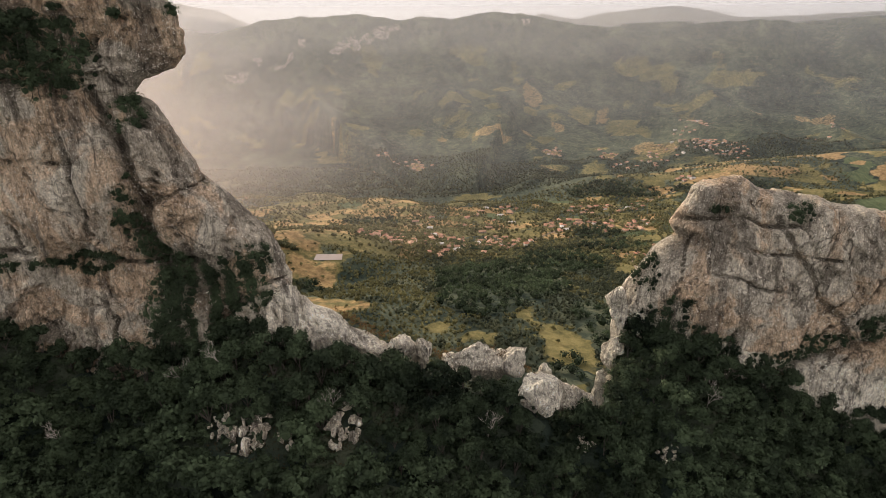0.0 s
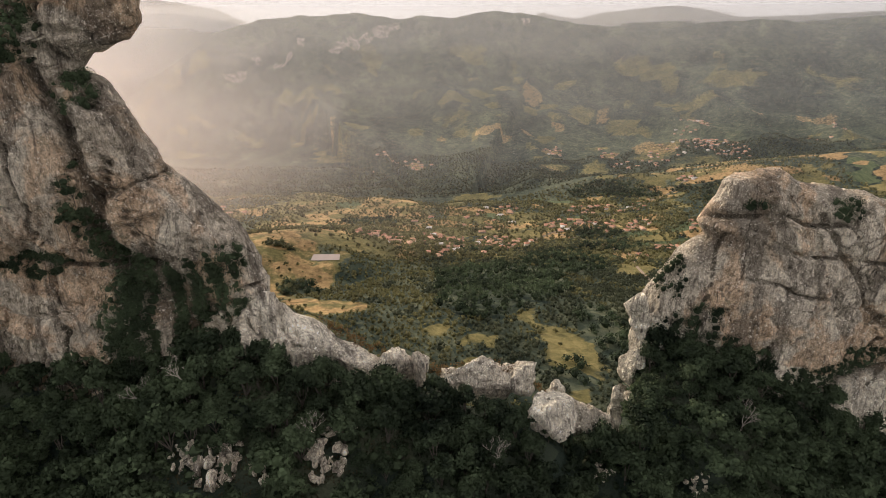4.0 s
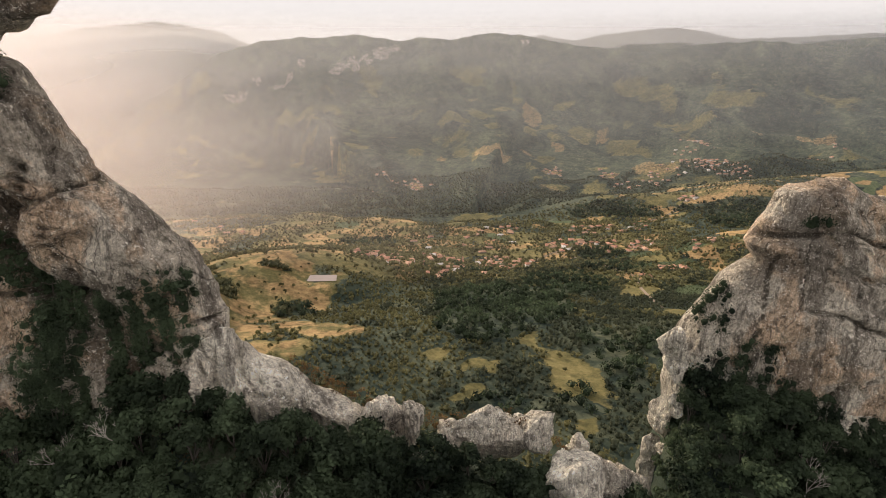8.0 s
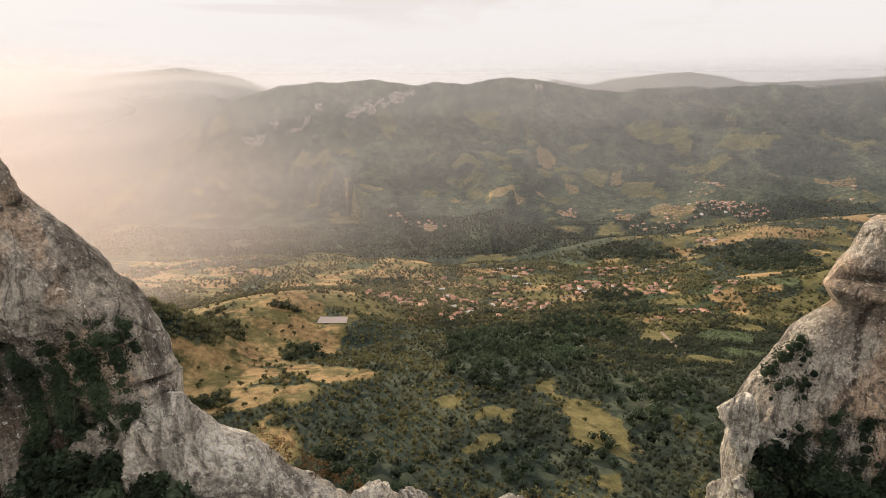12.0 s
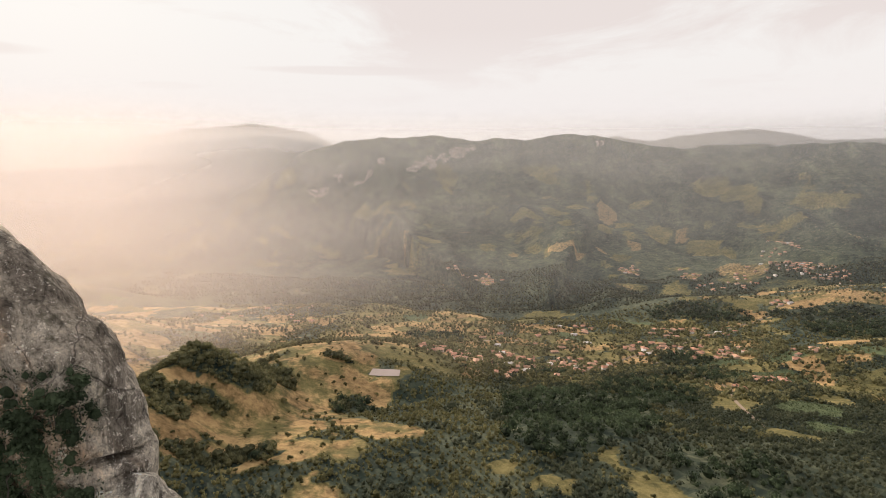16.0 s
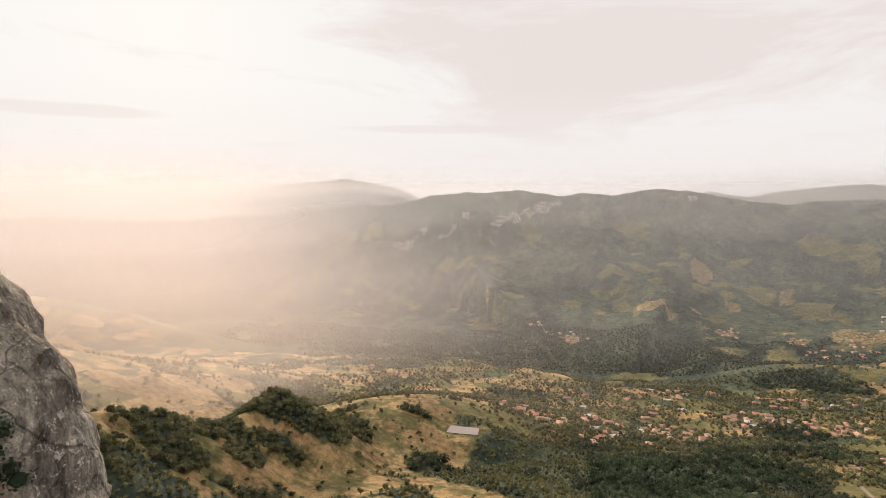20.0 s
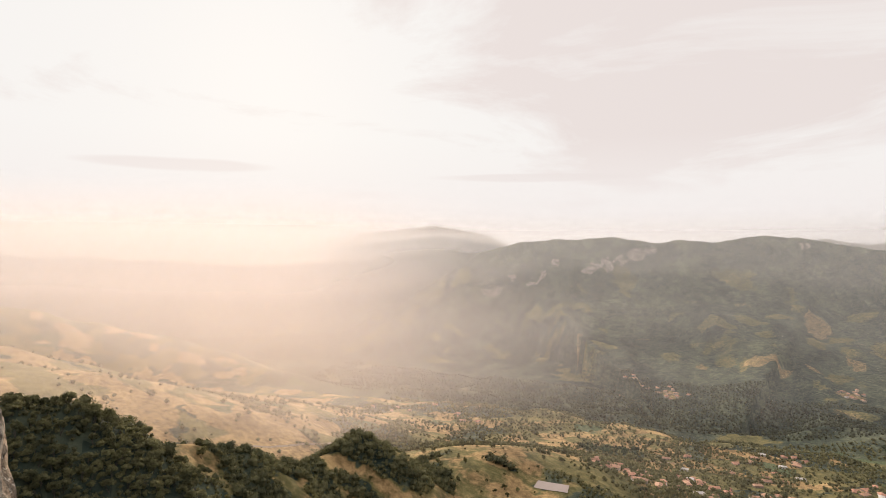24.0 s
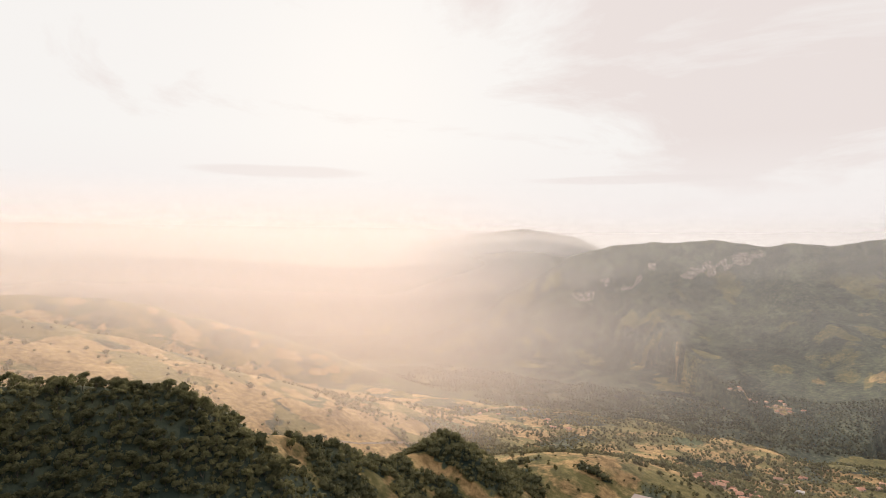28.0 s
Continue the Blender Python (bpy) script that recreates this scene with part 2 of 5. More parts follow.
def leaf_material(name, dark, light, hue_spread=0.5):
    m, t, b = material(name)
    info, geo = node(t, "ShaderNodeObjectInfo"), node(t, "ShaderNodeNewGeometry")
    r = math_tex(t, "ADD", math_tex(t, "MULTIPLY", info.outputs["Random"], hue_spread), math_tex(t, "MULTIPLY", geo.outputs["Random Per Island"], 1 - hue_spread))
    big = fac_tex(t, noise_tex(t, 0.012, 6, 0.62, place_vector(t, move=410)), 0.36, 0.64)
    each = fac_tex(t, noise_tex(t, 0.16, 3, 0.6, place_vector(t)), 0.34, 0.68)
    r = math_tex(t, "ADD", math_tex(t, "MULTIPLY", r, 0.30), math_tex(t, "ADD", math_tex(t, "MULTIPLY", big, 0.32), math_tex(t, "MULTIPLY", each, 0.38)))
    mid = tuple((a + c) / 2 * 0.9 for a, c in zip(dark, light))
    col = ramp_tex(t, r, [(0.15, dark), (0.55, mid), (0.9, light)])
    t.links.new(col, b.inputs["Base Color"])
    b.inputs["Roughness"].default_value = 0.75
    b.inputs["Specular IOR Level"].default_value = 0.2
    tr, ad, out = node(t, "ShaderNodeBsdfTranslucent"), node(t, "ShaderNodeMixShader"), t.nodes["Material Output"]
    t.links.new(col, tr.inputs["Color"])
    ad.inputs[0].default_value = 0.42
    t.links.new(b.outputs[0], ad.inputs[1])
    t.links.new(tr.outputs[0], ad.inputs[2])
    t.links.new(ad.outputs[0], out.inputs["Surface"])
    return m


def plain_material(name, color, rough=0.8, spread=0.25, scale=1.5, metal=0.0):
    m, t, b = material(name)
    info = node(t, "ShaderNodeObjectInfo")
    n = noise_tex(t, scale, 5, 0.6, place_vector(t))
    v = math_tex(t, "ADD", math_tex(t, "MULTIPLY", n, 0.6), math_tex(t, "MULTIPLY", info.outputs["Random"], 0.4))
    col = ramp_tex(t, v, [(0.25, tuple(c * (1 - spread) for c in color)), (0.75, tuple(min(1, c * (1 + spread)) for c in color))])
    t.links.new(col, b.inputs["Base Color"])
    b.inputs["Roughness"].default_value, b.inputs["Metallic"].default_value = rough, metal
    return m


def ground_material():
    """Woodland floor, pasture, dry grass, ploughed earth and crops, as the attribute 'cover' shares them out."""
    m, t, b = material("ground_cover")
    at = place_vector(t)
    cov = node(t, "ShaderNodeAttribute", attribute_name="cover")
    sep = node(t, "ShaderNodeSeparateColor")
    t.links.new(cov.outputs["Color"], sep.inputs[0])
    fine = noise_tex(t, 0.11, 8, 0.72, at)
    coarse = noise_tex(t, 0.012, 6, 0.6, at)
    canopy = node(t, "ShaderNodeTexVoronoi")
    canopy.inputs["Scale"].default_value = 0.10
    t.links.new(at, canopy.inputs["Vector"])
    crowns = node(t, "ShaderNodeSeparateColor")
    t.links.new(canopy.outputs["Color"], crowns.inputs[0])
    # stands of woodland run down the slopes, along the gullies
    fall = place_vector(t, 1, 0.5, 1)
    stands = math_tex(t, "ADD", math_tex(t, "MULTIPLY", noise_tex(t, 0.014, 7, 0.66, fall), 0.66), math_tex(t, "MULTIPLY", noise_tex(t, 0.0036, 4, 0.55, fall, 0.6), 0.48))
    tone = math_tex(t, "ADD", math_tex(t, "MULTIPLY", crowns.outputs[0], 0.19), math_tex(t, "ADD", stands, math_tex(t, "MULTIPLY", fine, 0.14)))
    wood = ramp_tex(t, tone, [(0.56, (0.010, 0.018, 0.016)), (0.675, (0.030, 0.044, 0.034)), (0.81, (0.062, 0.076, 0.052)), (0.92, (0.11, 0.122, 0.08))])
    grass = ramp_tex(t, math_tex(t, "ADD", math_tex(t, "MULTIPLY", fine, 0.5), math_tex(t, "MULTIPLY", coarse, 0.5)),
                     [(0.38, (0.06, 0.062, 0.028)), (0.5, (0.13, 0.118, 0.05)), (0.62, (0.23, 0.195, 0.085))])
    dry = ramp_tex(t, math_tex(t, "ADD", math_tex(t, "MULTIPLY", fine, 0.6), math_tex(t, "MULTIPLY", coarse, 0.4)),
                   [(0.38, (0.13, 0.088, 0.042)), (0.5, (0.29, 0.198, 0.096)), (0.62, (0.44, 0.315, 0.15))])
    rowv = place_vector(t, 0.16, 0.03, 0.0)
    crop = ramp_tex(t, noise_tex(t, 1.0, 5, 0.6, rowv), [(0.35, (0.045, 0.065, 0.035)), (0.65, (0.10, 0.125, 0.065))])

    def share(channel):
        edge = math_tex(t, "ADD", sep.outputs[channel], math_tex(t, "MULTIPLY", math_tex(t, "SUBTRACT", fine, 0.5), 0.7))
        return fac_tex(t, edge, 0.35, 0.65)

    col = mix_tex(t, share("Red"), wood, grass)
    col = mix_tex(t, share("Blue"), col, crop)
    col = mix_tex(t, share("Green"), col, dry)
    stone = node(t, "ShaderNodeAttribute", attribute_name="cliff")
    pale = ramp_tex(t, noise_tex(t, 0.06, 7, 0.72, place_vector(t, 1, 1, 0.2)), [(0.40, (0.06, 0.058, 0.048)), (0.52, (0.20, 0.175, 0.15)), (0.66, (0.33, 0.29, 0.25))])
    bare = fac_tex(t, math_tex(t, "ADD", stone.outputs["Fac"], math_tex(t, "MULTIPLY", math_tex(t, "SUBTRACT", noise_tex(t, 0.02, 6, 0.65, at), 0.5), 1.3)), 0.45, 0.75)
    col = mix_tex(t, bare, col, pale)
    t.links.new(col, b.inputs["Base Color"])
    b.inputs["Roughness"].default_value = 0.95
    b.inputs["Specular IOR Level"].default_value = 0.1
    bump_tex(t, b, math_tex(t, "SUBTRACT", math_tex(t, "MULTIPLY", fine, 0.5), math_tex(t, "MULTIPLY", canopy.outputs["Distance"], 0.12)), 0.8, 6.0)
    return m


def haze_material(name, cool, sunward):
    """Thin evening haze: mostly clear, the rest scatters what falls on it, from behind as well. The sun's glow is put
    into its tint.
    """
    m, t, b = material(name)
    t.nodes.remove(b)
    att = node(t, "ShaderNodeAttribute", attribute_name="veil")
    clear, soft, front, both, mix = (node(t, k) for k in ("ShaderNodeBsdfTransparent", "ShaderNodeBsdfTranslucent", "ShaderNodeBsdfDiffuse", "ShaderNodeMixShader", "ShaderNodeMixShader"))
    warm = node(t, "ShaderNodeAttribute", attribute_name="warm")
    tone = mix_tex(t, warm.outputs["Fac"], cool, sunward)
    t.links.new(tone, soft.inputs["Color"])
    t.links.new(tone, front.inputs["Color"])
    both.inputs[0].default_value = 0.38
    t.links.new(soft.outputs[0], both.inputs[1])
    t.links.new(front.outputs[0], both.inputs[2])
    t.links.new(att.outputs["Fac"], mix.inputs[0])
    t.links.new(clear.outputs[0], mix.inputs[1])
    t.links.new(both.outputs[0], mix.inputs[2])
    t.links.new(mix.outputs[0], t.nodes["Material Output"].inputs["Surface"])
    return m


ROCK = rock_material("weathered_granite", (1.66, 1.61, 1.52))
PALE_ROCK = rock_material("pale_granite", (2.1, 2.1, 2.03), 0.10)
GROUND = ground_material()
# the second tint of each holds the colour of the sun's glow
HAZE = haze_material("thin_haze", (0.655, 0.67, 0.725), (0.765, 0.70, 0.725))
GLOW_HAZE = haze_material("glow_haze", (0.73, 0.69, 0.715), (0.81, 0.705, 0.66))
LEAF = leaf_material("broad_leaves", (0.008, 0.015, 0.009), (0.104, 0.145, 0.08))
LEAF_WARM = leaf_material("sunny_leaves", (0.052, 0.056, 0.027), (0.265, 0.25, 0.115))
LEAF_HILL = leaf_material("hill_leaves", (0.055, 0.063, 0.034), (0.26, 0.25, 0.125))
LEAF_FAR = leaf_material("mountain_leaves", (0.032, 0.042, 0.027), (0.135, 0.15, 0.09))
LEAF_CROP = leaf_material("banana_leaves", (0.045, 0.06, 0.03), (0.12, 0.15, 0.08))
LEAF_DULL = leaf_material("dull_growth", (0.03, 0.03, 0.016), (0.15, 0.12, 0.065))
LEAF_DRY = leaf_material("dry_tufts", (0.10, 0.06, 0.025), (0.34, 0.22, 0.10))
PALE_BARK = plain_material("pale_bark", (0.34, 0.31, 0.28), 0.9, 0.3, 3)
OLD_ROOF = plain_material("faded_clay_roof", (0.40, 0.24, 0.16), 0.9, 0.3, 0.4)
GREY_ROOF = plain_material("grey_sheet_roof", (0.45, 0.43, 0.41), 0.6, 0.2, 0.4)
YARD = plain_material("pale_yard", (0.25, 0.215, 0.205), 0.9, 0.15, 0.1)
DIRT = plain_material("pale_dirt", (0.21, 0.165, 0.12), 0.95, 0.25, 0.2)
BARK = plain_material("grey_bark", (0.07, 0.06, 0.05), 0.9, 0.4, 3)
TILE_ROOF = plain_material("clay_roof", (0.36, 0.19, 0.125), 0.85, 0.35, 0.4)
PLASTER = plain_material("plaster", (0.40, 0.34, 0.28), 0.9, 0.25, 0.6)
WHITE_SHEET = plain_material("pale_sheeting", (0.75, 0.70, 0.68), 0.6, 0.08, 0.3)
DARK_OPENING = plain_material("dark_glass", (0.03, 0.03, 0.035), 0.3, 0.2, 1)

# ---------------------------------------------------------------- the lie of the land
def hashed(ix, iy, iz, seed):
    n = (ix * 374761393 + iy * 668265263 + iz * 2147483647 + seed * 1274126177) & 0xFFFFFFFF
    n = ((n ^ (n >> 13)) * 1274126177) & 0xFFFFFFFF
    n = ((n ^ (n >> 16)) * 2246822519) & 0xFFFFFFFF
    return ((n ^ (n >> 15)) & 0xFFFFFF) / float(0xFFFFFF)


def smooth_noise(x, y, z, seed=0):
    """Noise from -1 to 1 at unit scale."""
    x, y, z = np.broadcast_arrays(np.atleast_1d(np.asarray(x, float)), np.asarray(y, float), np.asarray(z, float))
    fx, fy, fz = np.floor(x), np.floor(y), np.floor(z)
    ix, iy, iz = fx.astype(np.int64), fy.astype(np.int64), fz.astype(np.int64)
    u, v, w = x - fx, y - fy, z - fz
    u, v, w = (a * a * a * (a * (a * 6 - 15) + 10) for a in (u, v, w))
    out = 0
    for dx in (0, 1):
        for dy in (0, 1):
            for dz in (0, 1):
                wt = (u if dx else 1 - u) * (v if dy else 1 - v) * (w if dz else 1 - w)
                out = out + wt * hashed(ix + dx, iy + dy, iz + dz, seed)
    return out * 2 - 1


def fbm(x, y, z=0.0, octaves=4, seed=0, gain=0.5):
    total, amp, norm = 0, 1.0, 0.0
    for k in range(octaves):
        total = total + amp * smooth_noise(x * 2**k + 17.3 * k, y * 2**k - 9.1 * k, np.asarray(z) * 2**k + 3.7 * k, seed + k)
        norm += amp
        amp *= gain
    return total / norm


def ridged(x, y, z=0.0, octaves=4, seed=0):
    total, amp, norm = 0, 1.0, 0.0
    for k in range(octaves):
        n = 1 - np.abs(smooth_noise(x * 2**k + 5.1 * k, y * 2**k + 7.7 * k, np.asarray(z) * 2**k, seed + k))
        total = total + amp * n * n
        norm += amp
        amp *= 0.5
    return total / norm


def step(a, b, v):
    t = np.clip((v - a) / (b - a), 0, 1)
    return t * t * (3 - 2 * t)


def crest(x, y, line, slope, round_=20.0, far_slope=None):
    """A ridge: the height falls away from the line through the given places."""
    best = np.full(np.shape(x), -1e9)
    for (ax, ay, az), (bx, by, bz) in zip(line, line[1:]):
        ux, uy = bx - ax, by - ay
        t = np.clip(((x - ax) * ux + (y - ay) * uy) / (ux * ux + uy * uy), 0, 1)
        d = np.hypot(x - ax - t * ux, y - ay - t * uy)
        s = slope
        if far_slope is not None:
            s = np.where((x - ax) * uy - (y - ay) * ux > 0, slope, far_slope)
        best = np.maximum(best, az + t * (bz - az) - s * (np.sqrt(d * d + round_ * round_) - round_))
    return best


def soft_max(a, b, k):
    h = np.clip(0.5 + 0.5 * (a - b) / k, 0, 1)
    return b * (1 - h) + a * h + k * h * (1 - h)


BASE_Y = (-3000, 60, 300, 420, 535, 620, 720, 860, 1000, 1250, 1500, 1660, 1780, 1900, 2300, 6000)
BASE_Z = (350, 420, 418, 402, 394, 386, 352, 314, 283, 214, 190, 180, 164, 120, 75, 40)
WALL_X = (-300, -150, -93, -83, -73, -50, -38, -27, -10, 3, 20, 34, 46, 52, 60, 76, 91, 107, 170, 350)
WALL_Z = (665, 655, 640, 632, 625, 632, 636, 631, 627, 625, 619, 606, 625, 629, 623, 617, 609, 603, 592, 565)
LEFT_RIDGE = ((-520, 120, 640), (-417, 249, 578), (-404, 283, 567), (-397, 320, 562), (-387, 360, 552), (-382, 391, 533), (-380, 414, 515), (-374, 447, 501), (-363, 493, 481), (-358, 531, 461), (-350, 563, 448), (-348, 608, 447), (-338, 644, 452), (-324, 681, 429), (-302, 737, 393))
GOLD_HILL = ((-287, 804, 380), (-280, 844, 382), (-250, 892, 372), (-216, 937, 350), (-180, 986, 321))
WEST_HILL = ((-2209, 782, 501), (-2167, 1043, 488), (-2106, 1172, 469), (-2023, 1323, 424), (-1926, 1471, 378), (-1771, 1591, 329), (-1602, 1702, 265), (-1387, 1763, 208))
WEST_SPUR = ((-1444, 549, 534), (-1386, 706, 497), (-1345, 793, 456), (-1277, 913, 395), (-1196, 997, 347), (-1079, 1091, 298))
WEST_SPUR_B = ((-1042, 427, 523), (-1001, 540, 501), (-971, 603, 471), (-913, 703, 453), (-875, 758, 434), (-799, 835, 392), (-718, 901, 348), (-650, 957, 308), (-567, 1014, 280))
MAIN_CREST = ((-1430, 3740, 520), (-1368, 3806, 589), (-1200, 3930, 640), (-1034, 4015, 676), (-790, 4100, 680), (-546, 4161, 699), (-400, 4180, 675), (-249, 4190, 656), (-97, 4196, 675), (54, 4197, 660),
              (220, 4190, 690), (392, 4179, 705), (651, 4146, 678), (859, 4057, 632), (1252, 3900, 591), (1672, 3682, 655), (1881, 3578, 663), (2121, 3439, 633), (2324, 3304, 648), (3200, 2800, 690))
FAR_WEST = ((-4351, 1784, 760), (-4236, 2058, 782), (-4090, 2348, 767), (-3566, 3113, 709), (-2968, 3705, 665), (-2430, 4088, 714), (-2200, 4219, 751),
            (-1925, 4354, 779), (-1607, 4484, 719), (-1329, 4576, 614))
FAR_EAST = ((740, 4709, 694), (987, 4663, 652), (1183, 4617, 692), (1409, 4553, 722), (1661, 4466, 735), (1835, 4397, 710), (2003, 4322, 664), (3500, 3000, 740))
YELLOW_HILL = ((393, 1907, 146), (560, 1864, 206), (734, 1855, 213), (951, 1808, 262), (1104, 1835, 266), (1800, 1750, 350))
EAST_HILL = ((430, 1180, 235), (600, 1230, 270), (850, 1130, 350), (1300, 1000, 450))


def crest_gap(x, y, line):
    """How far places lie from a crest line, the line's height there, and whether they lie on its near side."""
    best, top, near = np.full(np.shape(x), 1e9), np.zeros(np.shape(x)), np.zeros(np.shape(x), bool)
    for (ax, ay, az), (bx, by, bz) in zip(line, line[1:]):
        ux, uy = bx - ax, by - ay
        t = np.clip(((x - ax) * ux + (y - ay) * uy) / (ux * ux + uy * uy), 0, 1)
        d = np.hypot(x - ax - t * ux, y - ay - t * uy)
        closer = d < best
        best, top = np.where(closer, d, best), np.where(closer, az + t * (bz - az), top)
        near = np.where(closer, (x - ax) * uy - (y - ay) * ux > 0, near)
    return best, top, near


def height(x, y):
    """The ground's height over the whole place."""
    x, y = np.asarray(x, float), np.asarray(y, float)
    far = y + step(1300, 1700, y) * (150 * fbm(x / 420, y / 900, 0.6, 3, 12) + 60 * fbm(x / 130, y / 200, 0.1, 2, 13))
    ys = sum(np.interp(far + k * 45.0, BASE_Y, BASE_Z) for k in (-1, 0, 1)) / 3
    z = ys + 0.06 * np.clip(x - 200, 0, 900) * step(900, 1300, y)
    z = z + 9 * fbm(x / 260, y / 260, 0.3, 4, 11) * step(350, 600, y)
    # the rock wall's wooded foot, and the drop behind it
    line = 110 + 18 * step(38, 46, x)
    wz = sum(np.interp(x + k * 4.0, WALL_X, WALL_Z) for k in (-1, 0, 1)) / 3
    front = wz - 0.82 * (np.sqrt((line - y).clip(0) ** 2 + 9) - 3) + 2.2 * fbm(x / 16, y / 16, 0.1, 3, 5)
    back = wz - 4 - 1.6 * (y - line - 6).clip(0)
    z = soft_max(z, np.where(y < line, front, back), 30)
    z = np.where(y < line, front, z)
    z = soft_max(z, crest(x, y, LEFT_RIDGE, 0.8, 9) + 7 * fbm(x / 60, y / 60, 0.7, 4, 8), 14)
    z = soft_max(z, crest(x, y, GOLD_HILL, 0.36, 30) + 5 * fbm(x / 70, y / 70, 0.4, 3, 9), 18)
    z = soft_max(z, crest(x, y, WEST_SPUR, 0.45, 40) + 16 * fbm(x / 160, y / 160, 0.2, 4, 21), 30)
    z = soft_max(z, crest(x, y, WEST_SPUR_B, 0.35, 40) + 14 * fbm(x / 120, y / 120, 0.2, 4, 22), 30)
    z = soft_max(z, crest(x, y, WEST_HILL, 0.5, 60) + 20 * fbm(x / 220, y / 220, 0.2, 4, 23), 40)
    z = soft_max(z, crest(x, y, YELLOW_HILL, 0.32, 60) + 7 * fbm(x / 150, y / 150, 0.4, 3, 31), 25)
    z = soft_max(z, crest(x, y, EAST_HILL, 0.42, 40) + 9 * fbm(x / 130, y / 130, 0.4, 3, 32), 25)
    # the great ridge across the valley: steep under its crest, long spurs and gullies below
    wx, wy = x + 150 * fbm(x / 800, y / 800, 0.9, 3, 41), y + 120 * fbm(x / 700, y / 700, 4.9, 3, 42)
    gap, top, near = crest_gap(x, y, MAIN_CREST)
    drop = np.interp(gap, (0, 40, 330, 600, 950, 1500, 2100, 2500, 3500), (0, 14, 205, 320, 415, 500, 560, 640, 1000))
    body = np.where(near, top - drop, top - 0.6 * gap)
    grow = step(30, 420, gap) * (1 - 0.7 * step(900, 1600, gap)) * (1 - step(1900, 2400, gap))
    run = wx + 0.28 * wy
    body = body + grow * (145 * (ridged(run / 620, wy / 1700, 0.5, 2, 51) - 0.62) + 58 * (ridged(run / 230, wy / 520, 0.5, 3, 54) - 0.6) + 16 * fbm(x / 120, y / 120, 0.2, 2, 52))
    body = body + 15 * fbm(x / 75, y / 75, 1.2, 4, 53) * step(560, 680, body)
    z = z + 70 * (ridged(wx / 480, wy / 380, 1.5, 3, 55) - 0.45) * step(1880, 2120, y) * (1 - step(2450, 2900, y))
    z = soft_max(z, np.where(y > 1500, body, -1e3), 30)
    z = np.maximum(z, crest(x, y, FAR_WEST, 0.8, 20) + 24 * fbm(x / 230, y / 230, 0.2, 4, 61))
    z = np.maximum(z, np.where(y > 2000, crest(x, y, FAR_EAST, 0.45, 20) + 8 * fbm(x / 130, y / 130, 0.2, 3, 62), -1e3))
    yard = np.exp(-(((x + 172) / 46) ** 4) - (((y - 835) / 36) ** 4))
    z = z + (353.0 - z) * yard
    r = np.hypot(x, y - 60)
    return z + 1.1 * fbm(x / 14, y / 14, 0.0, 2, 71) * step(120, 300, r) * (1 - step(500, 900, r))


def mesh_object(name, verts, faces, mat, parent=None, smooth=True, label=""):
    """One mesh object from arrays; faces all have the same number of corners."""
    verts, faces = np.asarray(verts, np.float32), np.asarray(faces, np.int32)
    me = bpy.data.meshes.new(name)
    n, k = faces.shape
    me.vertices.add(len(verts))
    me.vertices.foreach_set("co", verts.ravel())
    me.loops.add(n * k)
    me.loops.foreach_set("vertex_index", faces.ravel())
    me.polygons.add(n)
    me.polygons.foreach_set("loop_start", np.arange(0, n * k, k, dtype=np.int32))
    me.polygons.foreach_set("use_smooth", np.full(n, smooth))
    me.update(calc_edges=True)
    me.materials.append(mat)
    ob = new(name, me)
    if parent is not None:
        ob.parent = parent
    if label:
        ob["label"] = label
    return ob


def grid_faces(rows, cols, wrap=False):
    i, j = np.meshgrid(np.arange(rows - 1), np.arange(cols if wrap else cols - 1), indexing="ij")
    j2 = (j + 1) % cols
    return np.stack([i * cols + j, i * cols + j2, (i + 1) * cols + j2, (i + 1) * cols + j], -1).reshape(-1, 4)


# ---------------------------------------------------------------- the ground, one sheet to the horizon
def inside(x, y, spots):
    """How far places lie inside ovals (x, y, half length, half width, turn): 1 in the middle, 0 at the edge and outside."""
    best = np.zeros(np.shape(x))
    for sx, sy, a, c, turn in spots:
        co, si = math.cos(radians(turn)), math.sin(radians(turn))
        u, v = ((x - sx) * co + (y - sy) * si) / a, (-(x - sx) * si + (y - sy) * co) / c
        best = np.maximum(best, 1 - np.sqrt(u * u + v * v))
    return best


# ovals on the ground: x, y, half length, half width, turn in degrees
DARK_WOODS_BELOW = (
    (75, 790, 95, 120, 6), (165, 540, 26, 85, 0), (120, 455, 22, 30, 0), (-185, 1480, 80, 45, -3), (340, 1150, 75, 60, -11), (830, 1560, 120, 150, -20), (524, 1770, 150, 70, -20),
    (835, 1690, 170, 40, -19), (-89, 422, 26, 33, 35), (216, 534, 18, 70, 0), (49, 438, 30, 33, 0), (-59, 410, 38, 33, 33), (60, 1130, 45, 25, 10))
DARK_WOODS_FLANK = (
    (-360, 307, 75, 30, 61), (-372, 274, 65, 28, 66), (-370, 369, 29, 16, 55), (-362, 478, 25, 16, 44), (-355, 520, 26, 16, 40), (-351, 564, 22, 16, 37), (-323, 377, 36, 14, 50),
    (-329, 476, 27, 17, 41), (-335, 628, 24, 13, 32), (-304, 646, 33, 24, 29), (-285, 672, 20, 34, 26), (-356, 535, 40, 14, 38), (-325, 466, 19, 26, 40))
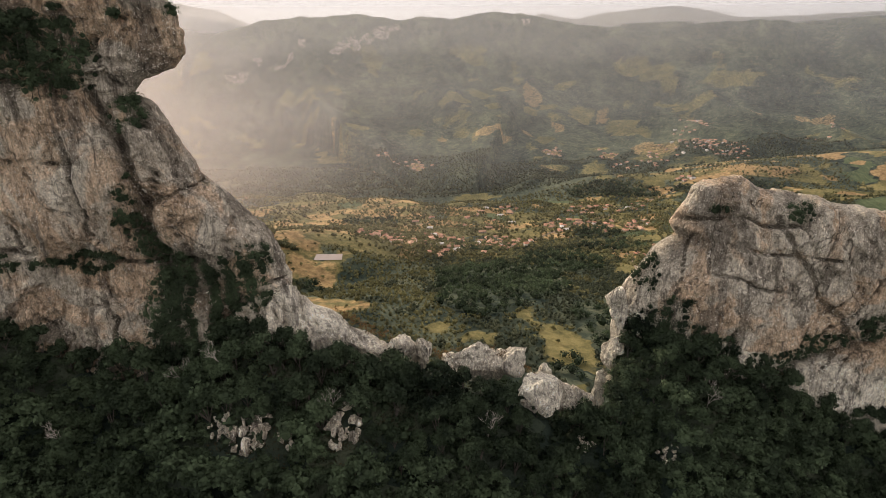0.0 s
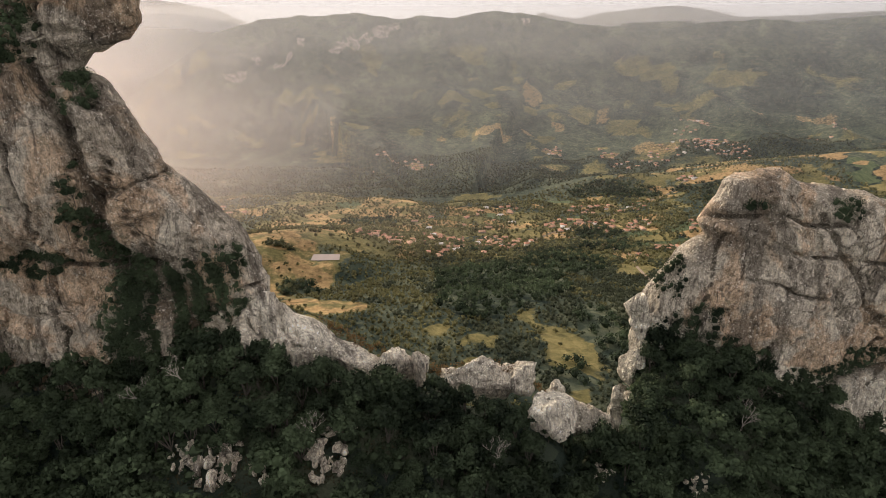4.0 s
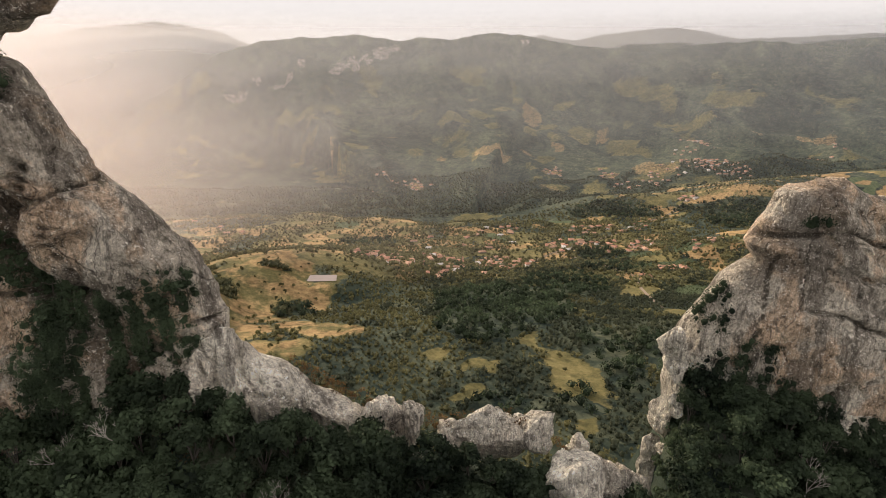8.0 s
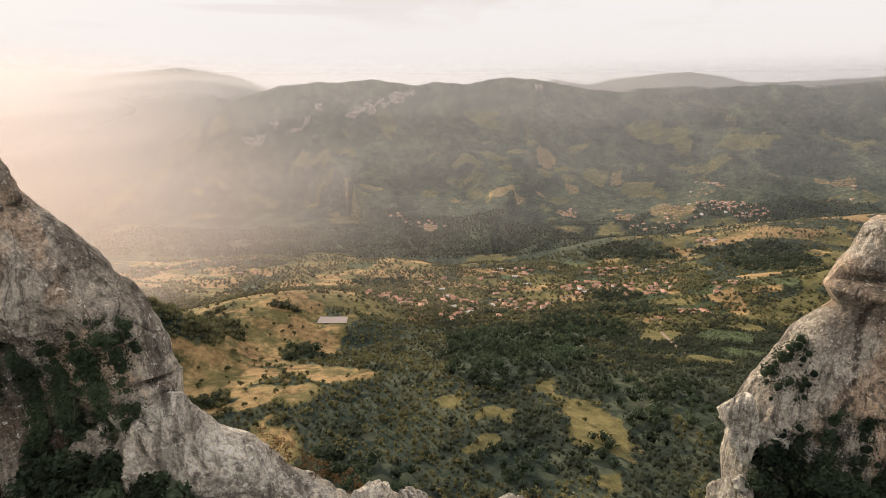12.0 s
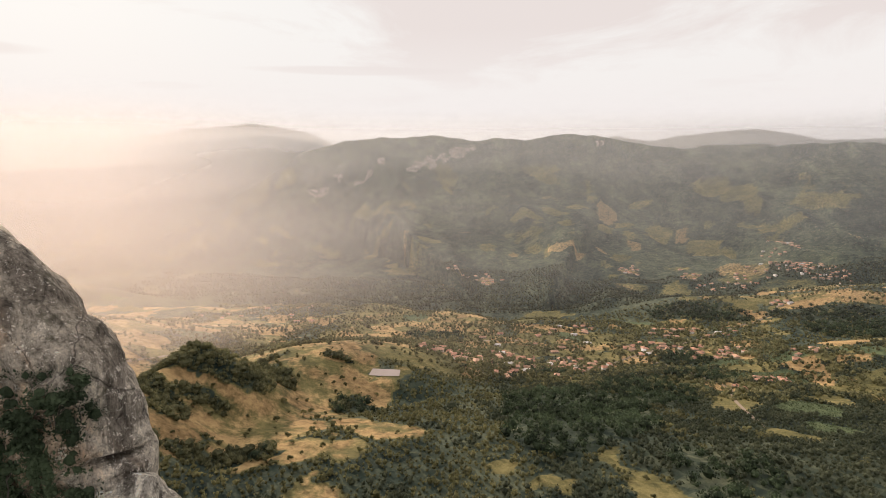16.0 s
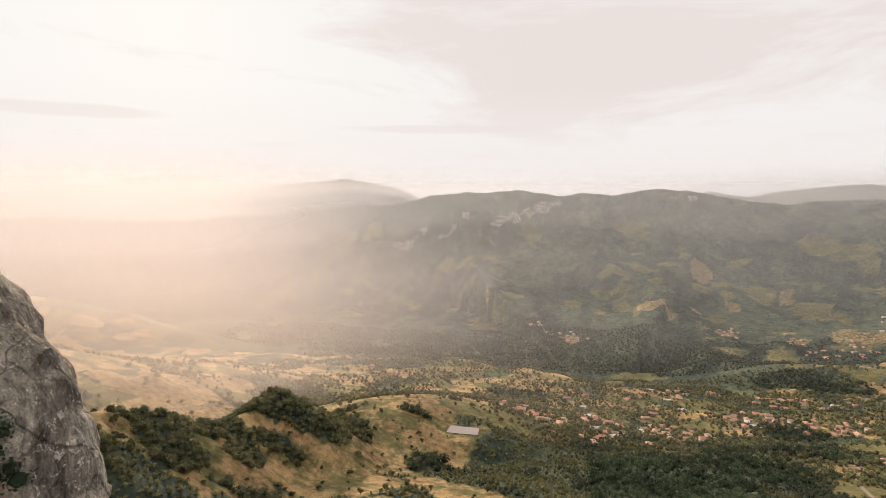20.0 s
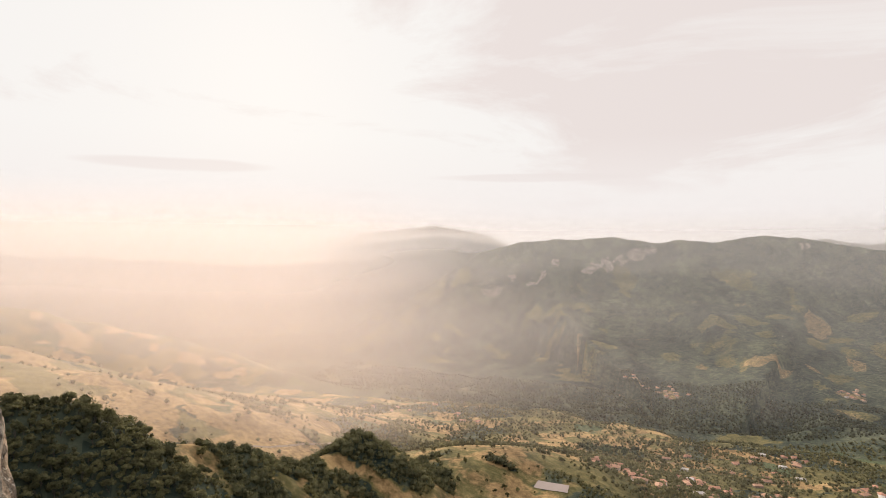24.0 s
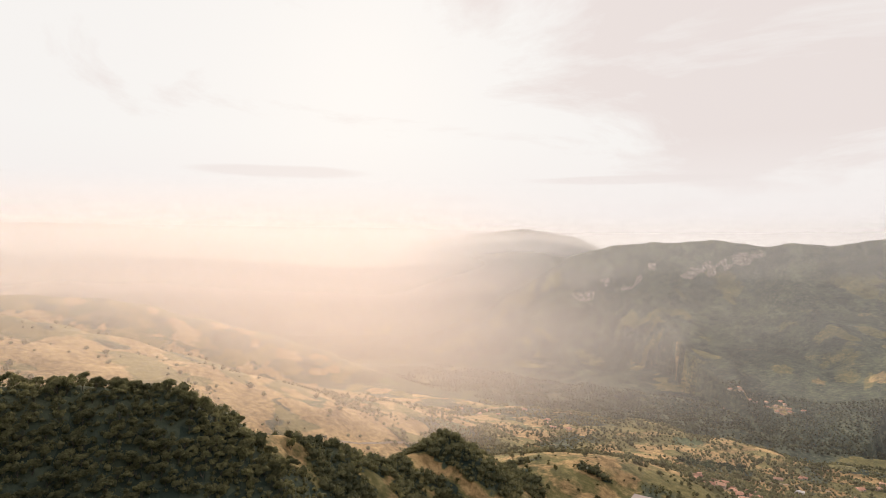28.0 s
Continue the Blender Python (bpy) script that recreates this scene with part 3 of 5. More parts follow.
DARK_WOODS_SPUR = (
    (-311, 550, 15, 26, 33), (-311, 589, 14, 11, 31), (-292, 597, 10, 11, 29), (-324, 636, 42, 17, 30), (-284, 733, 20, 31, 23), (-266, 501, 33, 13, 32), (-231, 532, 28, 15, 27),
    (-188, 722, 26, 34, 16), (-240, 836, 23, 9, 18), (86, 782, 103, 184, -6), (216, 986, 82, 133, -13), (44, 627, 56, 57, -4), (359, 1296, 55, 68, -16))
DARK_WOODS = DARK_WOODS_BELOW + DARK_WOODS_FLANK + DARK_WOODS_SPUR
MEADOWS = ((120, 500, 34, 90, 12), (95, 590, 16, 40, 20), (20, 470, 22, 24, 0), (-10, 545, 18, 24, 0), (109, 510, 24, 58, 1), (40, 521, 22, 20, 1), (118, 438, 18, 30, 0), (316, 725, 38, 60, 10), (318, 915, 36, 80, -20), (119, 1949, 112, 60, -1), (-137, 1635, 112, 50, -6),
           (274, 1383, 52, 40, -12), (93, 625, 20, 26, 0), (180, 1480, 60, 30, 5), (420, 1440, 60, 28, 10))
GOLDEN_NEAR = (
    (-168, 793, 22, 105, -11), (-150, 470, 36, 42, 45), (-140, 630, 34, 70, 57), (-165, 560, 35, 40, 55), (915, 1767, 150, 60, -20), (640, 1700, 60, 24, -15), (-280, 574, 124, 50, 29),
    (-244, 703, 88, 75, 21))
GOLDEN_SPUR = (
    (-204, 542, 83, 33, 24), (-287, 623, 67, 27, 28), (-259, 856, 72, 179, 18), (-300, 499, 34, 57, 35), (-340, 456, 84, 33, 44), (-300, 616, 76, 31, 30), (-272, 822, 75, 30, 20))
GOLDEN = GOLDEN_NEAR + GOLDEN_SPUR
CROPS = ((441, 1148, 84, 45, -11), (406, 895, 49, 60, -10), (424, 1266, 71, 40, -32), (353, 1713, 97, 45, -20), (378, 767, 27, 40, -12), (330, 1040, 40, 40, 0))
SLOPE_FIELDS_LOW = (
    (-602, 3401, 99, 60, 10), (-655, 3188, 93, 46, 12), (-694, 3049, 96, 48, 13), (-1222, 3087, 102, 51, 22), (55, 3228, 125, 63, -1), (212, 3348, 120, 60, -4), (347, 3459, 89, 63, -6),
    (152, 2742, 25, 132, -3), (262, 3178, 59, 78, -5), (751, 3293, 76, 153, -13), (490, 2822, 58, 132, -10), (1213, 3498, 132, 121, -19), (1127, 3646, 117, 100, -17))
SLOPE_FIELDS_HIGH = (
    (1265, 3371, 66, 110, -21), (1079, 3645, 85, 79, -17), (919, 3061, 98, 190, -17), (969, 2942, 88, 179, -18), (1493, 3202, 162, 81, -25), (1597, 3186, 91, 45, -27), (1191, 3226, 105, 53, -20),
    (-125, 2818, 57, 73, 3), (-376, 2811, 64, 61, 8), (726, 3604, 94, 47, -11), (484, 3265, 67, 100, -9), (602, 2320, 73, 161, -15), (1312, 3115, 138, 69, -23))
SLOPE_FIELDS = SLOPE_FIELDS_LOW + SLOPE_FIELDS_HIGH
SLOPE_EARTH_LOW = (
    (-523, 2842, 53, 26, 11), (-257, 3170, 49, 34, 5), (199, 2763, 51, 84, -4), (285, 2779, 63, 62, -6), (512, 3481, 86, 163, -8), (583, 3039, 57, 108, -11), (873, 2556, 55, 132, -19),
    (1479, 2822, 49, 58, -28), (1660, 2770, 59, 64, -31))
SLOPE_EARTH_HIGH = (
    (1744, 2731, 53, 79, -33), (872, 3251, 69, 115, -15), (-4, 2755, 22, 64, 0), (-107, 2378, 53, 61, 3), (-235, 2409, 44, 25, 6), (937, 2464, 81, 68, -21), (493, 2603, 49, 56, -11),
    (726, 2503, 37, 58, -16), (403, 2868, 47, 77, -8))
SLOPE_EARTH = SLOPE_EARTH_LOW + SLOPE_EARTH_HIGH
VILLAGE = ((-28, 1068, 85, 60, 0), (-100, 1045, 60, 40, 20), (10, 1250, 60, 60, 0), (136, 1230, 70, 60, -9), (316, 1390, 70, 60, -11), (427, 1357, 80, 60, -18), (456, 1553, 110, 50, -15), (144, 1560, 80, 50, 0))


def plots(x, y, size, seed):
    """A patchwork of fields: for each place a number of its plot from 0 to 1, and the distance to the plot's edge."""
    u, v = x / size + 0.35 * fbm(x / 300, y / 300, 0.2, 2, seed), y / (size * 1.25)
    iu, iv = np.floor(u).astype(np.int64), np.floor(v).astype(np.int64)
    first, second, number = np.full(np.shape(u), 9.0), np.full(np.shape(u), 9.0), np.zeros(np.shape(u))
    for di in (-1, 0, 1):
        for dj in (-1, 0, 1):
            cu, cv = iu + di + 0.15 + 0.7 * hashed(iu + di, iv + dj, 0, seed), iv + dj + 0.15 + 0.7 * hashed(iu + di, iv + dj, 1, seed)
            d = np.hypot(u - cu, v - cv)
            near = d < first
            second = np.where(near, first, np.minimum(second, d))
            number = np.where(near, hashed(iu + di, iv + dj, 2, seed), number)
            first = np.minimum(first, d)
    return number, (second - first) * size


def cover(x, y, z):
    """Shares of pasture, dry ground and crops; the rest is wood and scrub."""
    r = np.hypot(x, y - 60)
    wx, wy = x + 26 * fbm(x / 34, y / 34, 0.3, 4, 85, 0.6) + 0.009 * r * fbm(x / 130, y / 130, 0.3, 3, 87), y + 34 * fbm(x / 34, y / 34, 2.3, 4, 86, 0.6) + 0.012 * r * fbm(x / 130, y / 130, 1.3, 3, 88)
    patch = fbm(x / 90, y / 90, 0.4, 4, 81)
    wood = step(0.0, 0.2, inside(wx, wy, DARK_WOODS))
    plain = 1 - step(1780, 1880, y + 150 * fbm(x / 420, y / 900, 0.6, 3, 12) + 90 * fbm(x / 130, y / 200, 0.1, 2, 13) - 250 * step(150, 700, x))
    mid = step(880, 1050, r) * plain
    grass = step(-0.0, 0.5, inside(wx, wy, MEADOWS)) * 0.85 + step(0.02, 0.25, patch) * mid
    grass = grass + step(0.0, 0.3, inside(wx, wy, SLOPE_FIELDS)) * 0.56
    grass = grass + step(0.36, 0.46, fbm(x / 120, y / 120, 0.9, 4, 82)) * step(2200, 2500, r) * (1 - step(200, 300, z)) * 0.6
    grass = np.maximum(grass, 0.33 * step(300, 360, r) * (1 - step(950, 1100, r)))
    hillside = step(1950, 2300, r) * (1 - step(480, 600, z))
    grass = np.maximum(grass, hillside * 0.55 * step(0.12, 0.42, fbm(wx / 240, wy / 300, 0.7, 4, 77, 0.6)))
    dry = step(0.0, 0.25, inside(wx, wy, GOLDEN)) * (0.52 + 0.5 * fbm(x / 30, y / 30, 0.1, 4, 89, 0.6)) + step(0.0, 0.3, inside(wx, wy, SLOPE_EARTH)) * 0.50 + 0.22 * step(0.0, 0.5, inside(wx, wy, SLOPE_FIELDS))
    grass = np.maximum(grass, step(0.0, 0.25, inside(wx, wy, GOLDEN)))
    dry = dry + step(0.22, 0.42, fbm(x / 70, y / 70, 0.6, 4, 83)) * mid * 0.8 + 0.7 * step(0.0, 0.4, inside(wx, wy, VILLAGE)) * step(-0.1, 0.2, fbm(x / 25, y / 25, 0.6, 3, 90))
    sunny = step(140, -160, x + 60 * fbm(x / 120, y / 120, 0.3, 3, 79)) * step(-520, -400, x) * step(780, 880, r) * plain
    grass = np.maximum(grass, 0.75 * sunny)
    dry = np.maximum(dry, sunny * (0.42 + 0.8 * fbm(x / 55, y / 55, 0.1, 4, 78, 0.6)))
    crop = step(0.0, 0.25, inside(wx, wy, CROPS))
    number, edge = plots(x, y, 62, 301)
    farm = step(900, 1050, r) * plain * step(1.0, 5.0, edge)
    grass = np.maximum(grass, farm * (number < 0.24))
    dry = np.maximum(dry, farm * ((number > 0.30) & (number < 0.44)) * 0.85)
    crop = np.maximum(crop, farm * ((number > 0.44) & (number < 0.49)))
    number, edge = plots(wx, wy, 75, 302)
    farm = step(2100, 2400, r) * (1 - step(330, 430, z)) * step(2.0, 14.0, edge) * step(-0.25, 0.0, fbm(x / 500, y / 500, 0.5, 2, 303))
    grass = np.maximum(grass, farm * (number < 0.03) * 0.5)
    dry = np.maximum(dry, farm * ((number > 0.20) & (number < 0.225)) * 0.45)
    west = step(-430, -620, x) * (1 - step(1500, 1750, r))
    grass = np.maximum(grass, west * step(-0.3, 0.05, patch))
    dry = np.maximum(dry, west * 0.8 * step(-0.1, 0.3, fbm(x / 110, y / 110, 0.2, 4, 84)))
    near = step(240, 330, r)
    return np.clip(grass * (1 - wood), 0, 1) * near, np.clip(dry * (1 - wood), 0, 1) * near, np.clip(crop * (1 - wood), 0, 1) * near


CLIFF_SPOTS = ((-1211, 3560, 69, 35, 19), (-1150, 3582, 54, 27, 18), (-1096, 3697, 39, 35, 17), (-960, 3682, 54, 28, 15), (-913, 3746, 32, 54, 14), (-853, 3847, 40, 46, 13), (-660, 3819, 48, 32, 10), (-613, 3856, 48, 51, 9), (-550, 3909, 56, 65, 8), (-469, 3970, 41, 45, 7), (-385, 4040, 83, 59, 5), (-297, 4091, 42, 51, 4), (539, 4081, 42, 41, -8), (-1110, 3775, 28, 14, 17))


def cliffs(x, y, z):
    return 0.9 * step(0.0, 0.4, inside(x, y, CLIFF_SPOTS))


def ground():
    fine = np.radians(np.arange(-84, 60.01, 0.38))
    rest = np.radians(np.arange(65, 278, 3.0))
    az = np.concatenate([fine, rest])
    r = [0.05, 3.0]
    while r[-1] < 4880:
        r.append(r[-1] + max(2.0, 0.0082 * r[-1]))
    rr, aa = np.meshgrid(np.array(r), az, indexing="ij")
    x, y = rr * np.sin(aa), 60 + rr * np.cos(aa)
    z = height(x, y)
    ob = mesh_object("ground", np.stack([x, y, z], -1).reshape(-1, 3), grid_faces(len(r), len(az), True), GROUND)
    colour = ob.data.attributes.new("cover", "FLOAT_COLOR", "POINT")
    grass, dry, crop = cover(x, y, z)
    colour.data.foreach_set("color", np.stack([grass, dry, crop, np.ones_like(x)], -1).astype(np.float32).ravel())
    cliff = ob.data.attributes.new("cliff", "FLOAT", "POINT")
    cliff.data.foreach_set("value", cliffs(x, y, z).astype(np.float32).ravel())
    tagged(ob, "wooded slopes, dry pasture and fields of a wide valley", "ground", kind="structure")


ground()


# ---------------------------------------------------------------- the rock wall with its notch
def groove(u, v, a, c, width, depth):
    """A crack along the stretch from a to c in the face's own plane."""
    (ax, az), (bx, bz) = a, c
    ux, uz = bx - ax, bz - az
    wob = 1.6 * smooth_noise(u / 6, v / 6, 0.5, 91)
    t = np.clip(((u - ax) * ux + (v - az) * uz) / (ux * ux + uz * uz), 0, 1)
    d = np.hypot(u - ax - t * ux + wob, v - az - t * uz)
    return -depth * np.exp(-((d / width) ** 2))


def rock_relief(p, seed, flute=1.0, blocky=0.0):
    """Bulges, tilted slabs with sharp lower edges, ribs that run down, layers and chips."""
    x, y, z = p.T
    x = x + 1.2 * fbm(x / 5, y / 5, z / 5, 2, seed + 31)
    big = 2.0 * fbm(x / 19, y / 19, z / 19, 3, seed)
    def terrace(v):
        return np.floor(v) + step(0.82, 1.0, v - np.floor(v))

    slabs = 1.8 * terrace(2.2 * fbm(x / 21 + z / 50, y / 21, z / 26 - x / 55, 3, seed + 5))
    plates = 0.6 * terrace(3.2 * fbm(x / 6.5 - z / 15, y / 6.5, z / 8 + x / 16, 3, seed + 7))
    run = 0.38 * flute * fbm(x / 2.0, y / 2.0, z / 20, 4, seed + 13)
    crack = -0.9 * step(0.93, 1.0, 1 - np.abs(fbm(x / 7 + 0.3 * z / 7, y / 7, z / 12, 3, seed + 19)))
    # blocks between joints, set back by different amounts, with open cracks round them
    u, v = x + 0.35 * y + 1.6 * fbm(x / 6, y / 6, z / 6, 3, seed + 41), z - 0.25 * x + 2.0 * fbm(x / 7, y / 7, z / 7, 3, seed + 42)
    jointed = step(-0.05, 0.25, fbm(x / 26, y / 26, z / 26, 2, seed + 43) + blocky)
    block, edge = plots(u, v * 0.7, 6.0, seed + 44)
    piece, rim = plots(u * 1.1, v * 0.6, 2.3, seed + 45)
    joints = jointed * (1.7 * (block - 0.5) - 1.1 * np.exp(-((edge / 0.55) ** 2))) + (0.1 + 0.6 * jointed) * (0.5 * (piece - 0.5) - 0.4 * np.exp(-((rim / 0.3) ** 2)))
    chip = 0.3 * fbm(x / 1.3, y / 1.3, z / 1.3, 3, seed + 23, 0.6)
    return big + slabs + plates + run + crack + chip + joints


FACES = {}


def add_seam(ob, values):
    att = ob.data.attributes.new("seam", "FLOAT", "POINT")
    att.data.foreach_set("value", values.astype(np.float32))


def fin_rock(name, zs, tips, mid_y, half, far_x, step_m, seed, cracks=(), batter=0.03, label="", mat=None, flute=1.0, fall=(), pull=1.2, taper=2.2, cuts=(), blocky=0.0, calm=1.0):
    """A standing slab of rock, built of level courses. zs, tips: how far it reaches at each height; far_x: its other, hidden end.
    cuts: name and lower height of its parts, from the top down."""
    top, foot = max(zs), min(zs)
    levels = np.arange(foot, top + step_m * 0.5, step_m)
    side = 1.0 if np.mean(tips) > far_x else -1.0
    n_face = int(abs(np.max(np.abs(np.subtract(tips, far_x)))) / step_m * 0.8)
    a = np.linspace(0, 1, n_face) ** 0.8
    b = np.linspace(-math.pi / 2, math.pi / 2, 44)
    pts, tip_d = [], []
    for z in levels:
        tip = np.interp(z, zs, tips) - side * pull
        h = half * (1 + 0.004 * (top - z)) * min(1.0, 0.3 + math.sqrt(max(0.0, top + 1 - z)) / 4)
        lean = batter * (top - z)
        start = tip - side * h * taper
        xs = far_x + (start - far_x) * a
        cx = start + side * h * taper * np.cos(b)
        cy = h * np.sin(b)
        loop_x = np.concatenate([xs, cx[1:-1], xs[::-1]])
        loop_y = np.concatenate([np.full(n_face, -h), cy[1:-1], np.full(n_face, h)])
        loop_y = loop_y + mid_y - lean * np.clip(-loop_y / h, 0, 1)
        pts.append(np.stack([loop_x, loop_y, np.full(len(loop_x), z)], -1))
        tip_d.append(np.abs(loop_x - tip))
    pts, tip_d = np.array(pts), np.array(tip_d).ravel()
    rows, cols, _ = pts.shape
    du = np.roll(pts, -1, 1) - np.roll(pts, 1, 1)
    dv = np.gradient(pts, axis=0)
    normal = np.cross(du, dv) * side
    normal /= np.linalg.norm(normal, axis=-1, keepdims=True) + 1e-9
    flat = pts.reshape(-1, 3)
    d = rock_relief(flat, seed, flute, blocky)
    d = calm * (d - d.mean()) * (0.35 + 0.65 * step(0.5, 9.0, tip_d))
    front = flat[:, 1] < mid_y
    # where the cracks run; the rock colour paints their shade from this
    seam = np.zeros(len(flat))
    for crack in cracks:
        cut = groove(flat[:, 0], flat[:, 2], *crack) * front
        d = d + cut
        seam = np.maximum(seam, -cut / crack[3])
    flat = flat + normal.reshape(-1, 3) * d[:, None]
    if fall:
        flat[:, 2] -= np.interp(flat[:, 0], [v[0] for v in fall], [v[1] for v in fall]) * np.clip((flat[:, 2] - foot) / (top - foot), 0, 1)
    faces = grid_faces(rows, cols, True)
    last = (rows - 1) * cols
    # the top is closed by rings that shrink to the middle line
    extra = []
    for s in (0.7, 0.4, 0.12, 0.0):
        ring = flat[-cols:].copy()
        ring[:, 1] = mid_y + (ring[:, 1] - mid_y) * s
        ring[:, [0, 2]] = s * ring[:, [0, 2]] + (1 - s) * 0.5 * (ring + ring[::-1])[:, [0, 2]]
        ring[:, 2] += (1 - s) * 1.2 + 0.5 * s * fbm(ring[:, 0] / 3, ring[:, 1] / 3, 0.5, 2, seed + 3)
        extra.append(ring)
    verts = np.vstack([flat, *extra])
    seam = np.concatenate([seam, np.zeros(len(verts) - len(flat))])
    faces = np.vstack([faces, grid_faces(5, cols, True) + last])
    FACES[name] = flat[front][::3]
    if not cuts:
        ob = mesh_object(name, verts, faces, mat or ROCK, None, False)
        add_seam(ob, seam)
        return tagged(ob, label, "rock")
    base = new(name)
    mid = verts[faces].mean(1)
    level = mid[:, 2] + 2.5 * fbm(mid[:, 0] / 9, mid[:, 1] / 9, mid[:, 2] / 9, 2, seed + 77) - 0.25 * side * (mid[:, 0] - tips[0])
    upper = 1e9
    for part_name, lower, *own in cuts:
        some = faces[(level < upper) & (level >= lower)]
        used, inverse = np.unique(some.ravel(), return_inverse=True)
        add_seam(mesh_object(part_name, verts[used], inverse.reshape(-1, 4), own[0] if own else mat or ROCK, base, False), seam[used])
        upper = lower
    return tagged(base, label, "rock")


def off_face(name, x, z):
    f = FACES[name]
    return math.sqrt(float(np.min((f[:, 0] - x) ** 2 + (f[:, 2] - z) ** 2)))


def face_y(name, x, z):
    f = FACES[name]
    return float(f[np.argmin((f[:, 0] - x) ** 2 + (f[:, 2] - z) ** 2), 1])


HEAD_CRACKS = (
    ((-65.8, 686.7), (-60.8, 676.9), 1.0, 2.4), ((-61.0, 677.6), (-58.6, 666.2), 1.3, 3.2), ((-58.6, 666.2), (-57.7, 653.3), 2.6, 3.4), ((-82.3, 674.2), (-70.4, 673.7), 0.5, 1.4), ((-64.5, 683.2), (-56.1, 679.7), 0.6, 1.5), ((-56.0, 671.5), (-55.8, 666.2), 0.7, 2.0),
    ((-87.3, 656.3), (-75.5, 654.3), 0.7, 1.8), ((-75.5, 654.3), (-51.1, 652.8), 0.7, 1.8), ((-55.6, 699.4), (-63.2, 695.7), 0.6, 2.0), ((-63.2, 695.7), (-59.6, 687.2), 0.8, 2.6))
FACE_CRACKS = (
    ((-55.4, 666.2), (-46.8, 669.5), 0.5, 1.3), ((-56.8, 652.1), (-49.9, 653.3), 0.6, 1.6), ((-84.7, 661.6), (-84.3, 656.9), 0.5, 1.2), ((-52.5, 663.9), (-51.0, 653.3), 0.5, 1.2), ((-35.8, 658.1), (-39.4, 655.7), 0.4, 1.0), ((-35.3, 647.7), (-29.0, 647.7), 0.6, 1.6),
    ((-84.3, 641.9), (-82.4, 635.2), 0.5, 1.2), ((-68.0, 641.9), (-68.4, 631.0), 0.8, 1.4), ((-70.6, 675.0), (-68.8, 659.3), 0.5, 1.2), ((-51.2, 652.1), (-37.7, 631.0), 6.0, 3.5))
fin_rock("rock_massif", (608, 620, 636, 644.5, 648, 652, 657, 664, 670, 677.6, 683, 686, 688.7, 690.4, 693, 696.7, 702.4, 712),
         (-30, -31, -32.5, -33.0, -32.6, -34.0, -36.5, -43.5, -49.5, -53, -56.3, -59.8, -57.3, -51, -48.4, -48, -49.6, -58),
         117.0, 5.2, -135, 0.5, 3, pull=-0.3, taper=3.2, blocky=0.12,
         cracks=HEAD_CRACKS + FACE_CRACKS,
         label="grey and ochre granite cliff with an overhanging head", cuts=(("overhanging_head", 691), ("upper_face", 668), ("middle_face", 648), ("foot", -1e9)))
fin_rock("rock_tower", (584, 600, 608, 616, 625, 633, 638, 646, 650.6, 653.4, 659, 662.3, 664),
         (42.5, 42.5, 42.5, 42.8, 42.0, 42.6, 44.2, 49.4, 54.5, 52.5, 55.7, 57.1, 62.7), 133, 7.4, 170, 0.5, 29, blocky=0.2, calm=0.62,
         cracks=(((66, 613), (112, 634), 1.2, 3.0), ((116, 652), (92, 620), 0.6, 1.6), ((110, 652), (88, 619), 0.5, 1.2), ((104, 650), (84, 617), 0.7, 1.6), ((97, 646), (80, 615), 0.5, 1.2), ((122, 650), (98, 624), 0.7, 1.8), ((58, 652), (54, 632), 0.5, 1.0), ((60, 644), (86, 641), 0.5, 1.0),  ((76, 660), (101, 628), 1.2, 1.2), ((50, 655), (82, 659), 0.7, 1.8), ((52, 649.5), (92, 652), 0.6, 1.8), ((70, 630), (62, 614), 0.6, 1.4)),
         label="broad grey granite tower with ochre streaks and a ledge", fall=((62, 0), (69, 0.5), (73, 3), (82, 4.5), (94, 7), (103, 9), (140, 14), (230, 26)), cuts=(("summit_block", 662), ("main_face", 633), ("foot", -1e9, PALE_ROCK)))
fin_rock("rock_ledge", (608, 622, 628, 632, 635.7, 638.5, 640.6, 644.7), (2, -3, -7, -11.8, -18.5, -22.2, -26.5, -30.4), 115, 3.2, -55, 0.4, 41,
         label="pale slabs of granite along the saddle", mat=PALE_ROCK, batter=0.12, pull=0.3, taper=1.4, blocky=0.6, cuts=(("upper_slab", 634), ("foot", -1e9)))


def boulder(name, x, y, z, rx, ry, rz, seed, label, mat=None, finer=4):
    bm = bmesh.new()
    bmesh.ops.create_icosphere(bm, subdivisions=finer, radius=1)
    co = np.array([v.co for v in bm.verts])
    faces = np.array([[v.index for v in f.verts] for f in bm.faces])
    bm.free()
    n = co / np.linalg.norm(co, axis=1, keepdims=True)
    rng = np.random.default_rng(seed)
    cut = rng.normal(size=(11, 3))
    cut /= np.linalg.norm(cut, axis=1, keepdims=True)
    # a block broken off along a few planes
    reach = np.min(rng.uniform(0.55, 0.95, 11)[:, None] / np.maximum(cut @ n.T, 0.1), axis=0).clip(0.3, 1.5)
    p = n * reach[:, None] * (rx, ry, rz) + (x, y, z)
    d = 0.10 * min(rx, rz) * fbm(p[:, 0] / rx, p[:, 1] / rx, p[:, 2] / rx, 4, seed) + 0.5 * fbm(p[:, 0] / 1.3, p[:, 1] / 1.3, p[:, 2] / 2.0, 4, seed + 5, 0.6) - 0.4 * np.exp(-((plots(p[:, 0] + 0.5 * p[:, 1], p[:, 2] * 0.6, 2.2, seed)[1] / 0.3) ** 2))
    return tagged(mesh_object(name, p + n * d[:, None] * 1.4, faces, mat or ROCK, None, False), label, "rock", "boulders of the saddle")


